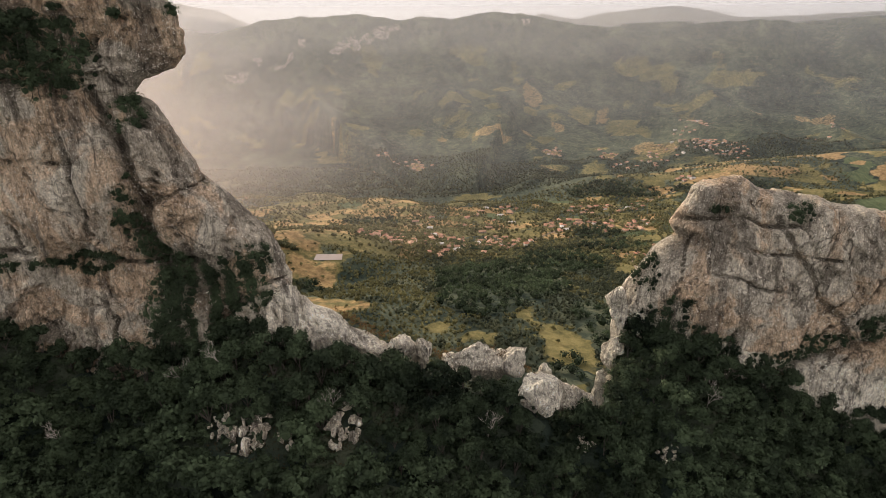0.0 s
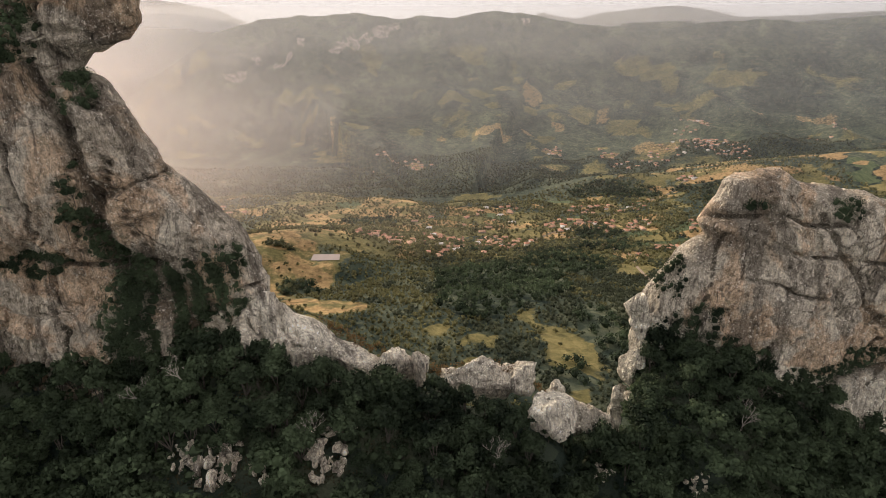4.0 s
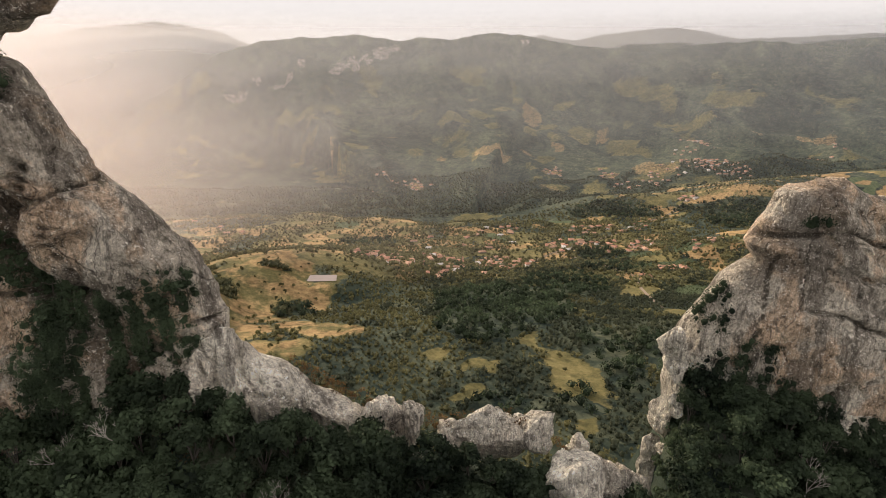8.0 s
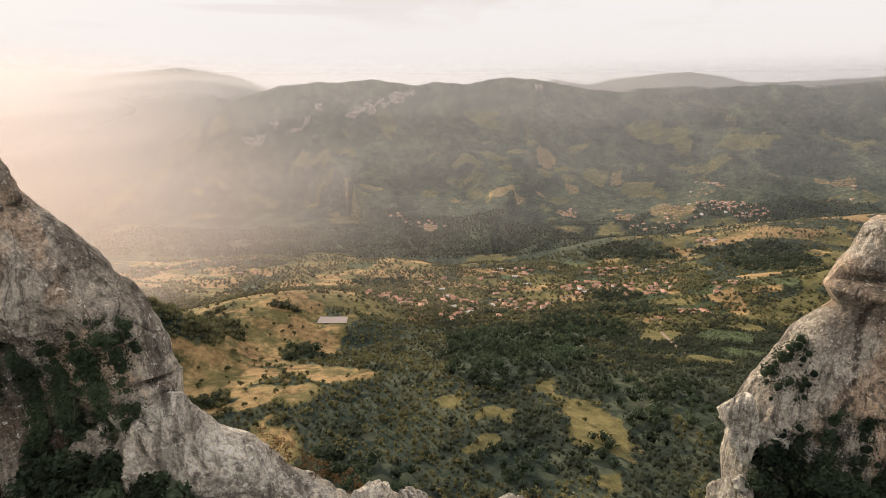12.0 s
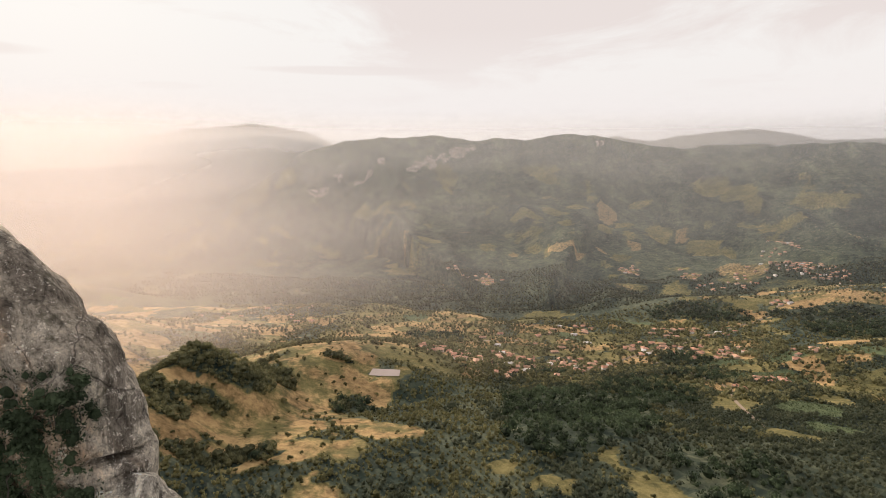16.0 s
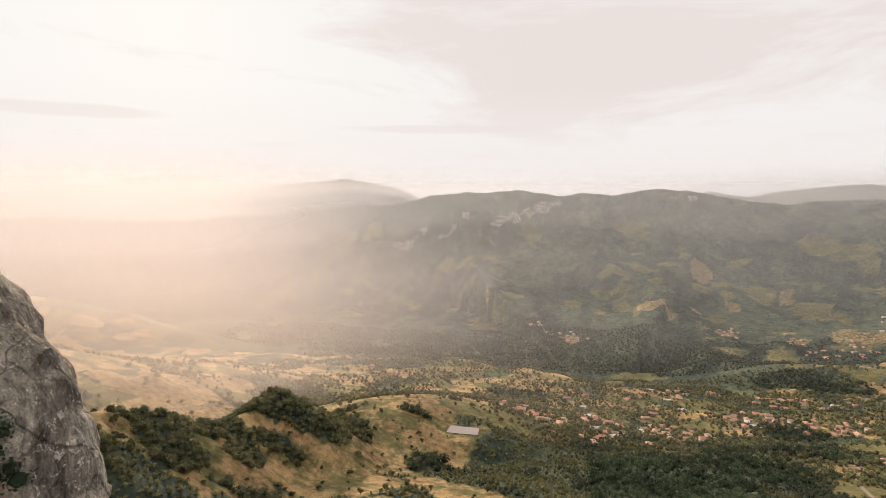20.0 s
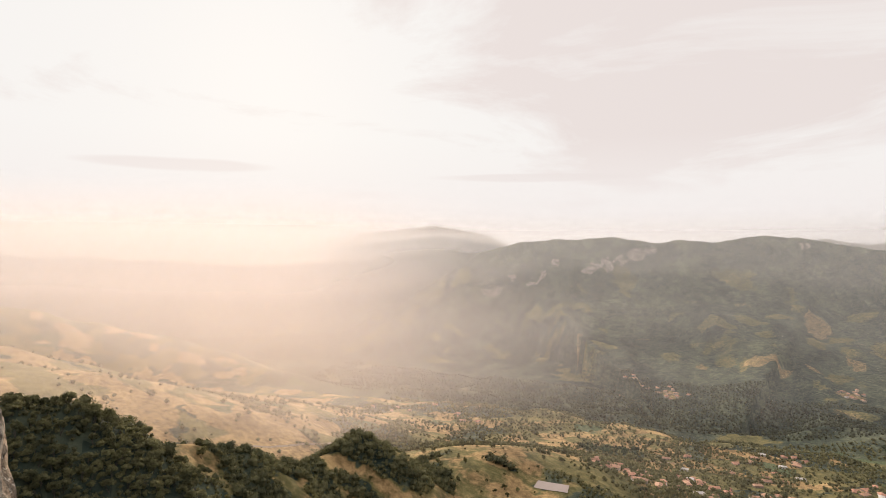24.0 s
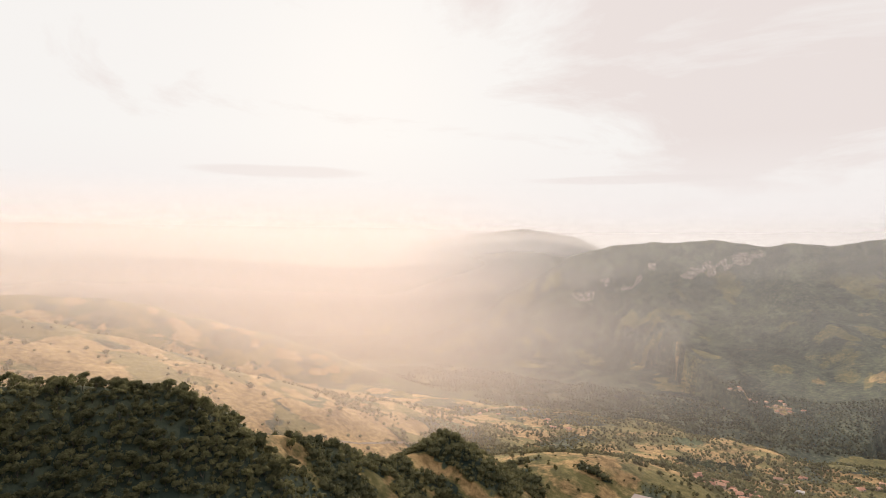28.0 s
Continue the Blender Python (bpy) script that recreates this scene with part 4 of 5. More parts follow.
SADDLE_BLOCKS = (
    (-4.5, 116, 628.5, 2.4, 2.4, 4.2, 1), (8, 116, 626.5, 5.5, 3.0, 4.6, 2), (15, 116, 626, 4.2, 3, 3.8, 3), (20.6, 108.4, 622.4, 4.0, 3.2, 5.8, 4), (26, 115, 614.5, 3.8, 3.2, 4.6, 5), (31, 116.5, 614, 3.6, 3.2, 5.2, 6),
    (-10.5, 114.5, 628, 3.6, 2.6, 4.2, 7))
NOTCH_BLOCKS = (
    (23, 117, 622.5, 1.6, 1.8, 2.6, 8), (43.2, 130, 607, 3.0, 3.4, 6.5, 9), (43.2, 130, 617.5, 2.2, 2.8, 4.2, 10), (42.6, 128.5, 612.8, 1.6, 1.6, 1.9, 15), (44.0, 128, 623.5, 1.7, 1.8, 2.4, 16), (41.8, 128, 603, 1.9, 1.8, 2.2, 17),
    (43.5, 130, 632, 2.6, 3, 5.0, 12), (2, 116.5, 625.5, 3, 2.6, 3.6, 14))
for spec in SADDLE_BLOCKS + NOTCH_BLOCKS:
    boulder("boulder", *spec, "pale grey lichen-covered granite boulder on the saddle", PALE_ROCK)


# ---------------------------------------------------------------- trees
def leaf_cards(centers, radii, per, size, rng, squash=0.8):
    """Small folded leaf clumps strewn over the shells of lumps."""
    c = np.repeat(centers, per, axis=0)
    r = np.repeat(radii, per)
    d = rng.normal(size=(len(c), 3))
    d[:, 2] = np.abs(d[:, 2]) * 0.9 - 0.25
    d /= np.linalg.norm(d, axis=1, keepdims=True)
    p = c + d * (r * rng.uniform(0.72, 1.12, len(c)))[:, None] * (1, 1, squash)
    tilt = d * 0.7 + rng.normal(size=d.shape) * 0.6
    tilt /= np.linalg.norm(tilt, axis=1, keepdims=True)
    side = np.cross(tilt, rng.normal(size=d.shape))
    side /= np.linalg.norm(side, axis=1, keepdims=True)
    other = np.cross(tilt, side)
    s = (np.asarray(size) * rng.uniform(0.6, 1.3, len(c)))[:, None]
    quad = np.stack([p - side * s, p - other * s * 0.55 - tilt * s * 0.25, p + side * s, p + other * s * 0.55 + tilt * s * 0.2], 1)
    return quad.reshape(-1, 3), np.arange(len(c) * 4).reshape(-1, 4)


def lump(center, radius, seed, squash=0.8):
    """The dark uneven heart of a clump of leaves."""
    u, v = np.meshgrid(np.linspace(0.15, math.pi - 0.3, 4), np.linspace(0, 2 * math.pi, 6)[:-1], indexing="ij")
    p = np.stack([np.sin(u) * np.cos(v), np.sin(u) * np.sin(v), np.cos(u) * squash], -1).reshape(-1, 3)
    p = p * (radius * (0.8 + 0.25 * smooth_noise(p[:, 0] * 1.7, p[:, 1] * 1.7, p[:, 2] * 1.7 + seed, seed)))[:, None]
    return p + center, grid_faces(4, 5, True)


def stacked(pieces):
    vs, fs, n = [], [], 0
    for v, f in pieces:
        vs.append(v)
        fs.append(f + n)
        n += len(v)
    return np.vstack(vs), np.vstack(fs)


def crown_arrays(tall, spread, lumps, per, size, seed, flat=0.8, low=0.35, dome=1.0):
    rng = np.random.default_rng(seed)
    ang = rng.uniform(0, 2 * math.pi, lumps)
    rad = spread * np.sqrt(rng.uniform(0, 1, lumps)) * 0.66
    top = tall * (low + (0.86 - low) * (1 - dome * (rad / spread) ** 2) * rng.uniform(0.78, 1.05, lumps))
    centers = np.stack([rad * np.cos(ang), rad * np.sin(ang), top], -1)
    radii = spread * rng.uniform(0.28, 0.46, lumps)
    v, f = stacked([leaf_cards(centers, radii, per, size, rng, flat)] + [lump(centers[k], radii[k] * 0.74, seed + k, flat) for k in range(lumps)])
    return v, f, centers


def branch(a, c, r0, r1, sides=6, bend=0.06):
    a, c = np.asarray(a, float), np.asarray(c, float)
    axis = (c - a) / np.linalg.norm(c - a)
    s = np.cross(axis, (0.3, 0.9, 0.1))
    s /= np.linalg.norm(s)
    o = np.cross(axis, s)
    ang = np.linspace(0, 2 * math.pi, sides + 1)[:-1]
    ring = np.cos(ang)[:, None] * s + np.sin(ang)[:, None] * o
    mid = (a + c) / 2 + (s * bend + o * bend * 0.7) * np.linalg.norm(c - a)
    return np.vstack([a + ring * r0, mid + ring * (r0 + r1) / 2, c + ring * r1]), grid_faces(3, sides, True)


def trunk_arrays(tall, low, centers):
    fork = np.array([0.0, 0.0, tall * low * 0.9])
    return stacked([branch((0, 0, -1.5), fork, tall * 0.024, tall * 0.017)] + [branch(fork, c, tall * 0.012, tall * 0.004) for c in centers[:5]])


KINDS = {}


def tree_kind(key, name, mat, label, tall, spread, lumps, per, size, seed, flat=0.8, low=0.35, dome=1.0):
    v, f, centers = crown_arrays(tall, spread, lumps, per, size, seed, flat, low, dome)
    KINDS.setdefault(key, []).append((name, mat, label, v, f, *trunk_arrays(tall, low, centers), [None]))


for k in range(6):
    tree_kind("slope", "tree", LEAF, "dark green broadleaf tree on the steep slope", 7.5 + 0.8 * (k % 3), 2.7 + 0.35 * (k % 4), 13 + k % 3, 62, 0.34, 100 + k, 1.0, 0.10, 0.85)
for k in range(4):
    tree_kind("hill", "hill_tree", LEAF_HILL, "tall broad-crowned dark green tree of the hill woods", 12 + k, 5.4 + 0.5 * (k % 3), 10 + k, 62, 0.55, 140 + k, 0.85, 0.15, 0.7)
for k in range(4):
    tree_kind("pasture", "pasture_tree", LEAF_WARM, "rounded olive green tree standing on the dry pasture", 8 + k, 4.0 + 0.4 * k, 9, 40, 0.66, 160 + k, 0.95, 0.05)
for k in range(3):
    tree_kind("shrub", "shrub", LEAF, "dark green shrub rooted in a crack of the granite", 2.6 + 0.5 * k, 1.7 + 0.2 * k, 6, 50, 0.26, 180 + k, 0.9, 0.2)


for k in range(4):
    tree_kind("slope_rest", "tree", LEAF, "", 7.5 + 0.8 * (k % 3), 2.9 + 0.35 * k, 10, 34, 0.42, 300 + k, 1.0, 0.10, 0.85)


def plant(key, k, x, y, z, s, rng, group):
    """Puts one tree as a thing of its own with its trunk and crown."""
    kinds = KINDS[key]
    name, mat, label, v, f, tv, tf, made = kinds[k % len(kinds)]
    m = Matrix.LocRotScale((x, y, z), Euler((rng.uniform(-0.09, 0.09), rng.uniform(-0.09, 0.09), rng.uniform(0, 6.28))), None)
    size = (s * rng.uniform(0.9, 1.1), s * rng.uniform(0.9, 1.1), s * rng.uniform(0.85, 1.15))
    if made[0] is None:
        base = made[0] = new(name)
        mesh_object("crown", v, f, mat, base, False)
        mesh_object("trunk", tv, tf, BARK, base)
        tagged(base, label, "shrub" if key == "shrub" else "tree", group)
        base.matrix_world = m
        base.scale = size
        return
    ob = copy_thing(made[0], m)
    ob.scale = size


def thicket(name, key, places, zs, lo, hi, label, seed):
    """The rest of a wood as one mesh."""
    rng = random.Random(seed)
    pieces = []
    for k, ((x, y), z) in enumerate(zip(places, zs)):
        _, mat, _, v, f, tv, tf, _ = KINDS[key][k % len(KINDS[key])]
        s, a = rng.uniform(lo, hi), rng.uniform(0, 6.28)
        turn = np.array(((math.cos(a), -math.sin(a), 0), (math.sin(a), math.cos(a), 0), (0, 0, 1))) * s
        pieces.append((v @ turn.T + (x, y, z), f))
    v, f = stacked(pieces)
    return tagged(mesh_object(name, v, f, KINDS[key][0][1], None, False), label, "woods", kind="stuff")


def strewn(n, x0, x1, y0, y1, keep, seed, gap):
    """Places that keep their distance from one another."""
    rng = np.random.default_rng(seed)
    got, cells = [], {}
    xs, ys = rng.uniform(x0, x1, n), rng.uniform(y0, y1, n)
    ok = keep(xs, ys)
    for x, y in zip(xs[ok], ys[ok]):
        c = (int(x // gap), int(y // gap))
        if any(math.hypot(x - a, y - b) < gap for i in (-1, 0, 1) for j in (-1, 0, 1) for a, b in cells.get((c[0] + i, c[1] + j), ())):
            continue
        cells.setdefault(c, []).append((x, y))
        got.append((x, y))
    return np.array(got)


def foot_line(x):
    return 110 + 18 * step(38, 46, x)


STONES = ((-43, 94.4, 625.8, 1.8), (-38.3, 93.3, 625.6, 3.0), (-32.5, 94, 625.2, 3.0), (-20, 98, 624.9, 3.0), (-19.6, 95.0, 622.4, 2.4), (31.3, 107, 610.5, 1.6), (49.3, 104, 610.2, 1.7))


def clear_of_stones(x, y, more=0.0):
    ok = np.ones(np.shape(x), bool)
    for sx, sy, _, size in (*STONES, (20.6, 106.5, 0, 3.2)):
        ok &= ~((np.abs(x - sx) < size + 0.9 + more) & (y < sy + 1) & (y > sy - 3.5 - size - more))
    return ok


def slope_woods():
    places = strewn(17000, -125, 145, 62, 130, lambda x, y: (y < foot_line(x) - 0.5) & (np.abs(x) < 52 + 0.9 * (y - 40)) & clear_of_stones(x, y), 7, 2.5)
    order = np.argsort(foot_line(places[:, 0]) - places[:, 1] + 0.08 * np.abs(places[:, 0]))
    places = places[order]
    zs = height(places[:, 0], places[:, 1])
    rng = random.Random(4)
    for k in range(290):
        plant("slope", k, places[k, 0], places[k, 1], zs[k] - 0.4, rng.uniform(0.5, 1.15), rng, "trees on the slope below the wall")
    thicket("slope_woods", "slope_rest", places[290:], zs[290:] - 0.4, 0.5, 1.2, "dense dark green woods on the steep slope below the wall", 9)


slope_woods()


def undergrowth():
    spots = strewn(36000, -125, 145, 62, 134, lambda x, y: (y < foot_line(x) + 5 * step(28, 34, x)) & (np.abs(x) < 52 + 0.9 * (y - 40)) & clear_of_stones(x, y, -1.3), 8, 1.5)
    small_trees("undergrowth", spots, 1.8, 3.0, 18, LEAF, "dark green undergrowth covering the steep slope", 4, True, 0.17, 0.34, (0.7, 1.0, 1.25))
    spots = strewn(6000, -110, 110, -45, 64, lambda x, y: np.abs(x) < 130, 44, 3.4)
    small_trees("lower_woods", spots, 4.5, 7.5, 16, LEAF, "dark green woods lower down on the steep slope", 24, True, 0.17, 0.4, (0.7, 1.0, 1.2))
    side = strewn(3000, 24, 54, 103, 140, lambda x, y: (y > foot_line(x) - 4) & (y < foot_line(x) + 12), 9, 1.7)
    thicket("notch_woods", "slope_rest", side, height(side[:, 0], side[:, 1]) - 0.6, 0.3, 0.6, "dark green bushes in the notch beside the granite tower", 10)
    xs = np.random.default_rng(40).uniform(-24, 34, 420)
    top = np.interp(xs, (-24, -18.5, -11.8, -7, -3, 0, 8, 15, 21, 26, 34), (639.3, 635.6, 632, 628.3, 628.5, 627.5, 629.0, 628.2, 622, 617.5, 613))
    rng = np.random.default_rng(41)
    at = np.stack([xs, 116.5 + rng.uniform(-1.2, 2.2, len(xs)), top + rng.uniform(-0.9, 0.2, len(xs))], -1)
    v, f = leaf_cards(at, np.full(len(xs), 0.45), 12, 0.16, rng)
    tagged(mesh_object("dry_tufts", v, f, LEAF_DRY, None, False), "rusty dry grass tufts along the top of the saddle", "grass", kind="stuff")
    spots = strewn(2600, -60, 8, 84, 108, lambda x, y: (~clear_of_stones(x, y)) | (fbm(x / 9, y / 9, 0.3, 3, 61) > 0.22), 43, 0.8)
    at = np.stack([spots[:, 0], spots[:, 1], height(spots[:, 0], spots[:, 1]) + 0.25], -1)
    v, f = leaf_cards(at, np.full(len(at), 0.6), 16, 0.2, rng)
    tagged(mesh_object("dry_undergrowth", v, f, LEAF_DULL, None, False), "brownish low growth between the outcrops on the slope", "grass", kind="stuff")
    spots = strewn(22000, -480, -190, 215, 860, lambda x, y: (dark_share(x, y) > 0.2) | ((open_share(x, y) < 0.35) & (x < -325)) | ((x < -330) & (y < 330)), 30, 3.1)
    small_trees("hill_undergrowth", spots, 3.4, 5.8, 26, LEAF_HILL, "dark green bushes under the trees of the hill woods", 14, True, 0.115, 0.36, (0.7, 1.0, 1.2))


MASSIF_GREEN_LOW = (
    (-71.1, 693.4, 8.7, 7.2), (-74.2, 696.6, 4.9, 5.1), (-59.0, 682.7, 3.3, 2.8), (-61.0, 667.9, 1.5, 3.2), (-60.5, 662.2, 2.4, 3.4), (-58.6, 655.7, 2.7, 3.5), (-55.0, 649.6, 3.9, 5.0),
    (-49.9, 645.8, 6.9, 5.8), (-42.0, 644.5, 5.5, 7.3), (-47.8, 636.5, 8.3, 5.6), (-38.8, 652.1, 3.4, 4.7), (-79.7, 653.0, 2.9, 1.3), (-71.2, 653.3, 4.9, 2.8))
MASSIF_GREEN_HIGH = (
    (-66.5, 654.5, 1.6, 1.2), (-56.9, 638.6, 3.5, 3.1), (-87.0, 653.3, 1.8, 1.2), (-57.9, 700.3, 1.7, 0.8), (-49.1, 700.7, 0.8, 1.2), (-67.4, 688.2, 3.0, 1.1), (-52.1, 650.1, 5.7, 3.6),
    (-44.2, 648.9, 6.9, 4.8), (-56.6, 643.7, 4.7, 4.9), (-50.4, 638.4, 8.3, 6.2), (-42.4, 635.7, 6.0, 5.0), (-60.9, 632.9, 6.0, 3.2), (-38.2, 641.1, 3.0, 6.2))
MASSIF_GREEN = MASSIF_GREEN_LOW + MASSIF_GREEN_HIGH
TOWER_GREEN = ((85.0, 622.9, 10.3, 1.7), (78.6, 620.5, 5.5, 1.7), (93.9, 626.1, 6.8, 1.4), (103.3, 629.2, 3.5, 3.1), (81.2, 657.8, 4.0, 1.7), (62.8, 658.4, 2.8, 0.8), (47.8, 643.3, 3.9, 5.8), (49.1, 648.3, 2.3, 2.7), (55.6, 635.3, 4.0, 2.5), (94.6, 659.1, 2.5, 1.1), (63.9, 625.3, 6.8, 3.7), (51.2, 628.4, 5.4, 5.7), (56.8, 626.9, 6.3, 5.7), (72.1, 618.1, 5.6, 2.3))


def rock_greenery():
    """Shrubs on the ledges and in the gullies of the rock faces: the larger ones singly, the rest as low dense growth."""
    rng = random.Random(12)
    single = 0
    for name, spots in (("rock_massif", MASSIF_GREEN), ("rock_tower", TOWER_GREEN)):
        at, size = [], []
        for x, z, rx, rz in spots:
            for k in range(int(3.14 * rx * rz * 1.7) + 4):
                a, q = rng.uniform(0, 6.28), math.sqrt(rng.random()) * rng.uniform(0.8, 1.15)
                px, pz = x + rx * q * math.cos(a), z + rz * q * math.sin(a)
                if off_face(name, px, pz) > 1.0:
                    continue
                py = face_y(name, px, pz)
                if k % 14 == 0 and single < 110:
                    single += 1
                    plant("shrub", k, px, py - 0.1, pz - 1.2, rng.uniform(0.6, 1.1), rng, "shrubs in the rock")
                else:
                    at.append((px, py - 0.1, pz))
                    size.append(rng.uniform(0.55, 1.35))
        at, size = np.array(at), np.array(size)
        grow = np.random.default_rng(16)
        pieces = [leaf_cards(at, size, 56, np.repeat(size * 0.13, 56), grow, 0.95)]
        pieces += [lump(c, r * 0.56, k % 50, 0.95) for k, (c, r) in enumerate(zip(at, size))]
        v, f = stacked(pieces)
        tagged(mesh_object("rock_shrubs", v, f, LEAF, None, False), "dense dark shrubs clinging to ledges of the granite", "woods", kind="stuff")


rock_greenery()


def bare_tree(x, y, seed):
    rng = random.Random(seed)
    pieces = []

    def grow(at, way, length, radius, depth):
        end = at + way * length
        pieces.append(branch(at, end, radius, radius * 0.6, 5))
        if depth:
            for _ in range(3):
                turn = Vector((rng.uniform(-1, 1), rng.uniform(-1, 1), rng.uniform(-0.1, 0.7)))
                grow(end, np.array((Vector(way) * 0.9 + turn * 0.75).normalized()), length * rng.uniform(0.55, 0.8), radius * 0.6, depth - 1)

    grow(np.zeros(3), np.array((0.05, 0.02, 1.0)), 3.2, 0.16, 4)
    v, f = stacked(pieces)
    ob = mesh_object("bare_tree", v, f, PALE_BARK)
    ob.location = (x, y, float(height([x], [y])[0]) - 0.3)
    tagged(ob, "leafless pale grey tree among the slope woods", "tree", "bare trees")


for k, (x, y) in enumerate(((-45.4, 103), (-52, 102), (-75, 96), (-23, 98), (9, 99), (60, 112))):
    bare_tree(x, y, 30 + k)


def small_trees(name, places, size_lo, size_hi, cards, mat, label, seed, core=True, card=0.23, heart=0.5, mixed=(0.6, 0.8, 1.0, 1.0, 1.35)):
    """Many small trees far off as one mesh of leaf clumps."""
    rng = np.random.default_rng(seed)
    n = len(places)
    zs = height(places[:, 0], places[:, 1])
    s = rng.uniform(size_lo, size_hi, n) * rng.choice(mixed, n)
    c = np.stack([places[:, 0], places[:, 1], zs + s * 0.42], -1)
    v, f = leaf_cards(c, s * 0.55, cards, np.repeat(s * card, cards), rng, 0.9)
    if core:
        u, w = np.meshgrid(np.linspace(0.2, math.pi * 0.75, 3), np.linspace(0, 2 * math.pi, 7)[:-1], indexing="ij")
        unit = np.stack([np.sin(u) * np.cos(w), np.sin(u) * np.sin(w), np.cos(u)], -1).reshape(-1, 3)
        hearts = c[:, None] + unit[None] * (s[:, None, None] * heart) * rng.uniform(0.7, 1.15, (n, len(unit), 1))
        f2 = (grid_faces(3, 6, True)[None] + (np.arange(n) * len(unit))[:, None, None]).reshape(-1, 4)
        v, f = stacked([(hearts.reshape(-1, 3), f2), (v, f)])
    return tagged(mesh_object(name, v, f, mat, None, False), label, "woods", kind="stuff")


def shares(x, y):
    return cover(x, y, height(x, y))


def off_yard(x, y):
    return (np.abs(x + 173) > 36) | (np.abs(y - 838) > 20)


def open_share(x, y):
    return np.max(shares(x, y), axis=0)


def in_view(x, y):
    a = np.degrees(np.arctan2(x, y - 60))
    return (a > -78) & (a < 42)


def dark_share(x, y):
    return step(0.0, 0.2, inside(x, y, DARK_WOODS))


def valley_trees():
    spots = strewn(24000, -480, 1000, 240, 1900, lambda x, y: in_view(x, y) & (dark_share(x, y) > 0.35) & ((x > -225) | (y > 870)), 21, 7.5)
    small_trees("dark_woods", spots, 8, 13, 60, LEAF, "dense dark green woods of tall trees", 5, True, 0.11, 0.36, (0.7, 1.0, 1.2))
    spots = strewn(110000, -620, 900, 330, 1250, lambda x, y: in_view(x, y) & off_yard(x, y) & (open_share(x, y) < 0.55) & (dark_share(x, y) < 0.4) & (fbm(x / 60, y / 60, 0.3, 3, 95) > -0.55), 22, 4.1)
    dull = fbm(spots[:, 0] / 45, spots[:, 1] / 45, 0.9, 4, 98, 0.65) + 0.0016 * spots[:, 0] > 0.10
    small_trees("scrub", spots[~dull], 2.4, 6.0, 12, LEAF_WARM, "olive green scrub and low trees on the valley floor", 6, True, 0.18, 0.4, (0.6, 0.8, 1.0, 1.3))
    small_trees("dark_scrub", spots[dull], 3.4, 7.4, 16, LEAF_FAR, "dark green clumps of low trees on the valley floor", 16, True, 0.15, 0.38, (0.6, 0.8, 1.0, 1.2))
    spots = strewn(18000, -900, 1200, 930, 1900, lambda x, y: in_view(x, y) & (fbm(x / 70, y / 70, 0.7, 4, 96) + 0.8 * (0.5 - open_share(x, y)) > -0.38), 23, 6.2)
    dull = fbm(spots[:, 0] / 60, spots[:, 1] / 60, 0.9, 4, 99, 0.65) > 0.1
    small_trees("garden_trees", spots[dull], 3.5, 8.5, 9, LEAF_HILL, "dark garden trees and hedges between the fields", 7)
    small_trees("garden_bushes", spots[~dull], 3.5, 7.5, 8, LEAF_WARM, "olive green bushes and orchards between the fields", 17)
    spots = strewn(9000, -260, 620, 980, 1660, lambda x, y: in_view(x, y) & (inside(x, y, VILLAGE) > -0.5) & (fbm(x / 30, y / 30, 0.4, 3, 93) > -0.1), 29, 7.5)
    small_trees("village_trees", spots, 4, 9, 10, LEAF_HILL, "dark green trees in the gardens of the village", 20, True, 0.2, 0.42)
    spots = strewn(1400, -1500, -430, 300, 1500, lambda x, y: in_view(x, y) & (fbm(x / 90, y / 90, 0.7, 3, 97) > 0.0), 24, 12.0)
    small_trees("hedge_trees", spots, 4, 9, 14, LEAF_WARM, "scattered trees and hedges on golden hills", 8)
    spots = strewn(50000, -1500, 1600, 1960, 2500, lambda x, y: in_view(x, y) & (open_share(x, y) < 0.3) & (cliffs(x, y, 0) < 0.25), 25, 10.5)
    dull = fbm(spots[:, 0] / 90, spots[:, 1] / 90, 0.9, 4, 94, 0.7) > 0.0
    small_trees("mountain_woods", spots[dull], 6, 10, 5, LEAF_FAR, "dark green woods on the mountain side", 9, True)
    small_trees("mountain_scrub", spots[~dull], 6, 9, 5, LEAF_FAR, "grey green scrub on the mountain side", 19, True)
    rows = strewn(9000, 280, 560, 720, 1330, lambda x, y: shares(x, y)[2] > 0.5, 26, 3.4)
    small_trees("banana_grove", rows, 2.4, 3.4, 10, LEAF_CROP, "blue green banana plants in close rows", 10, False)


valley_trees()


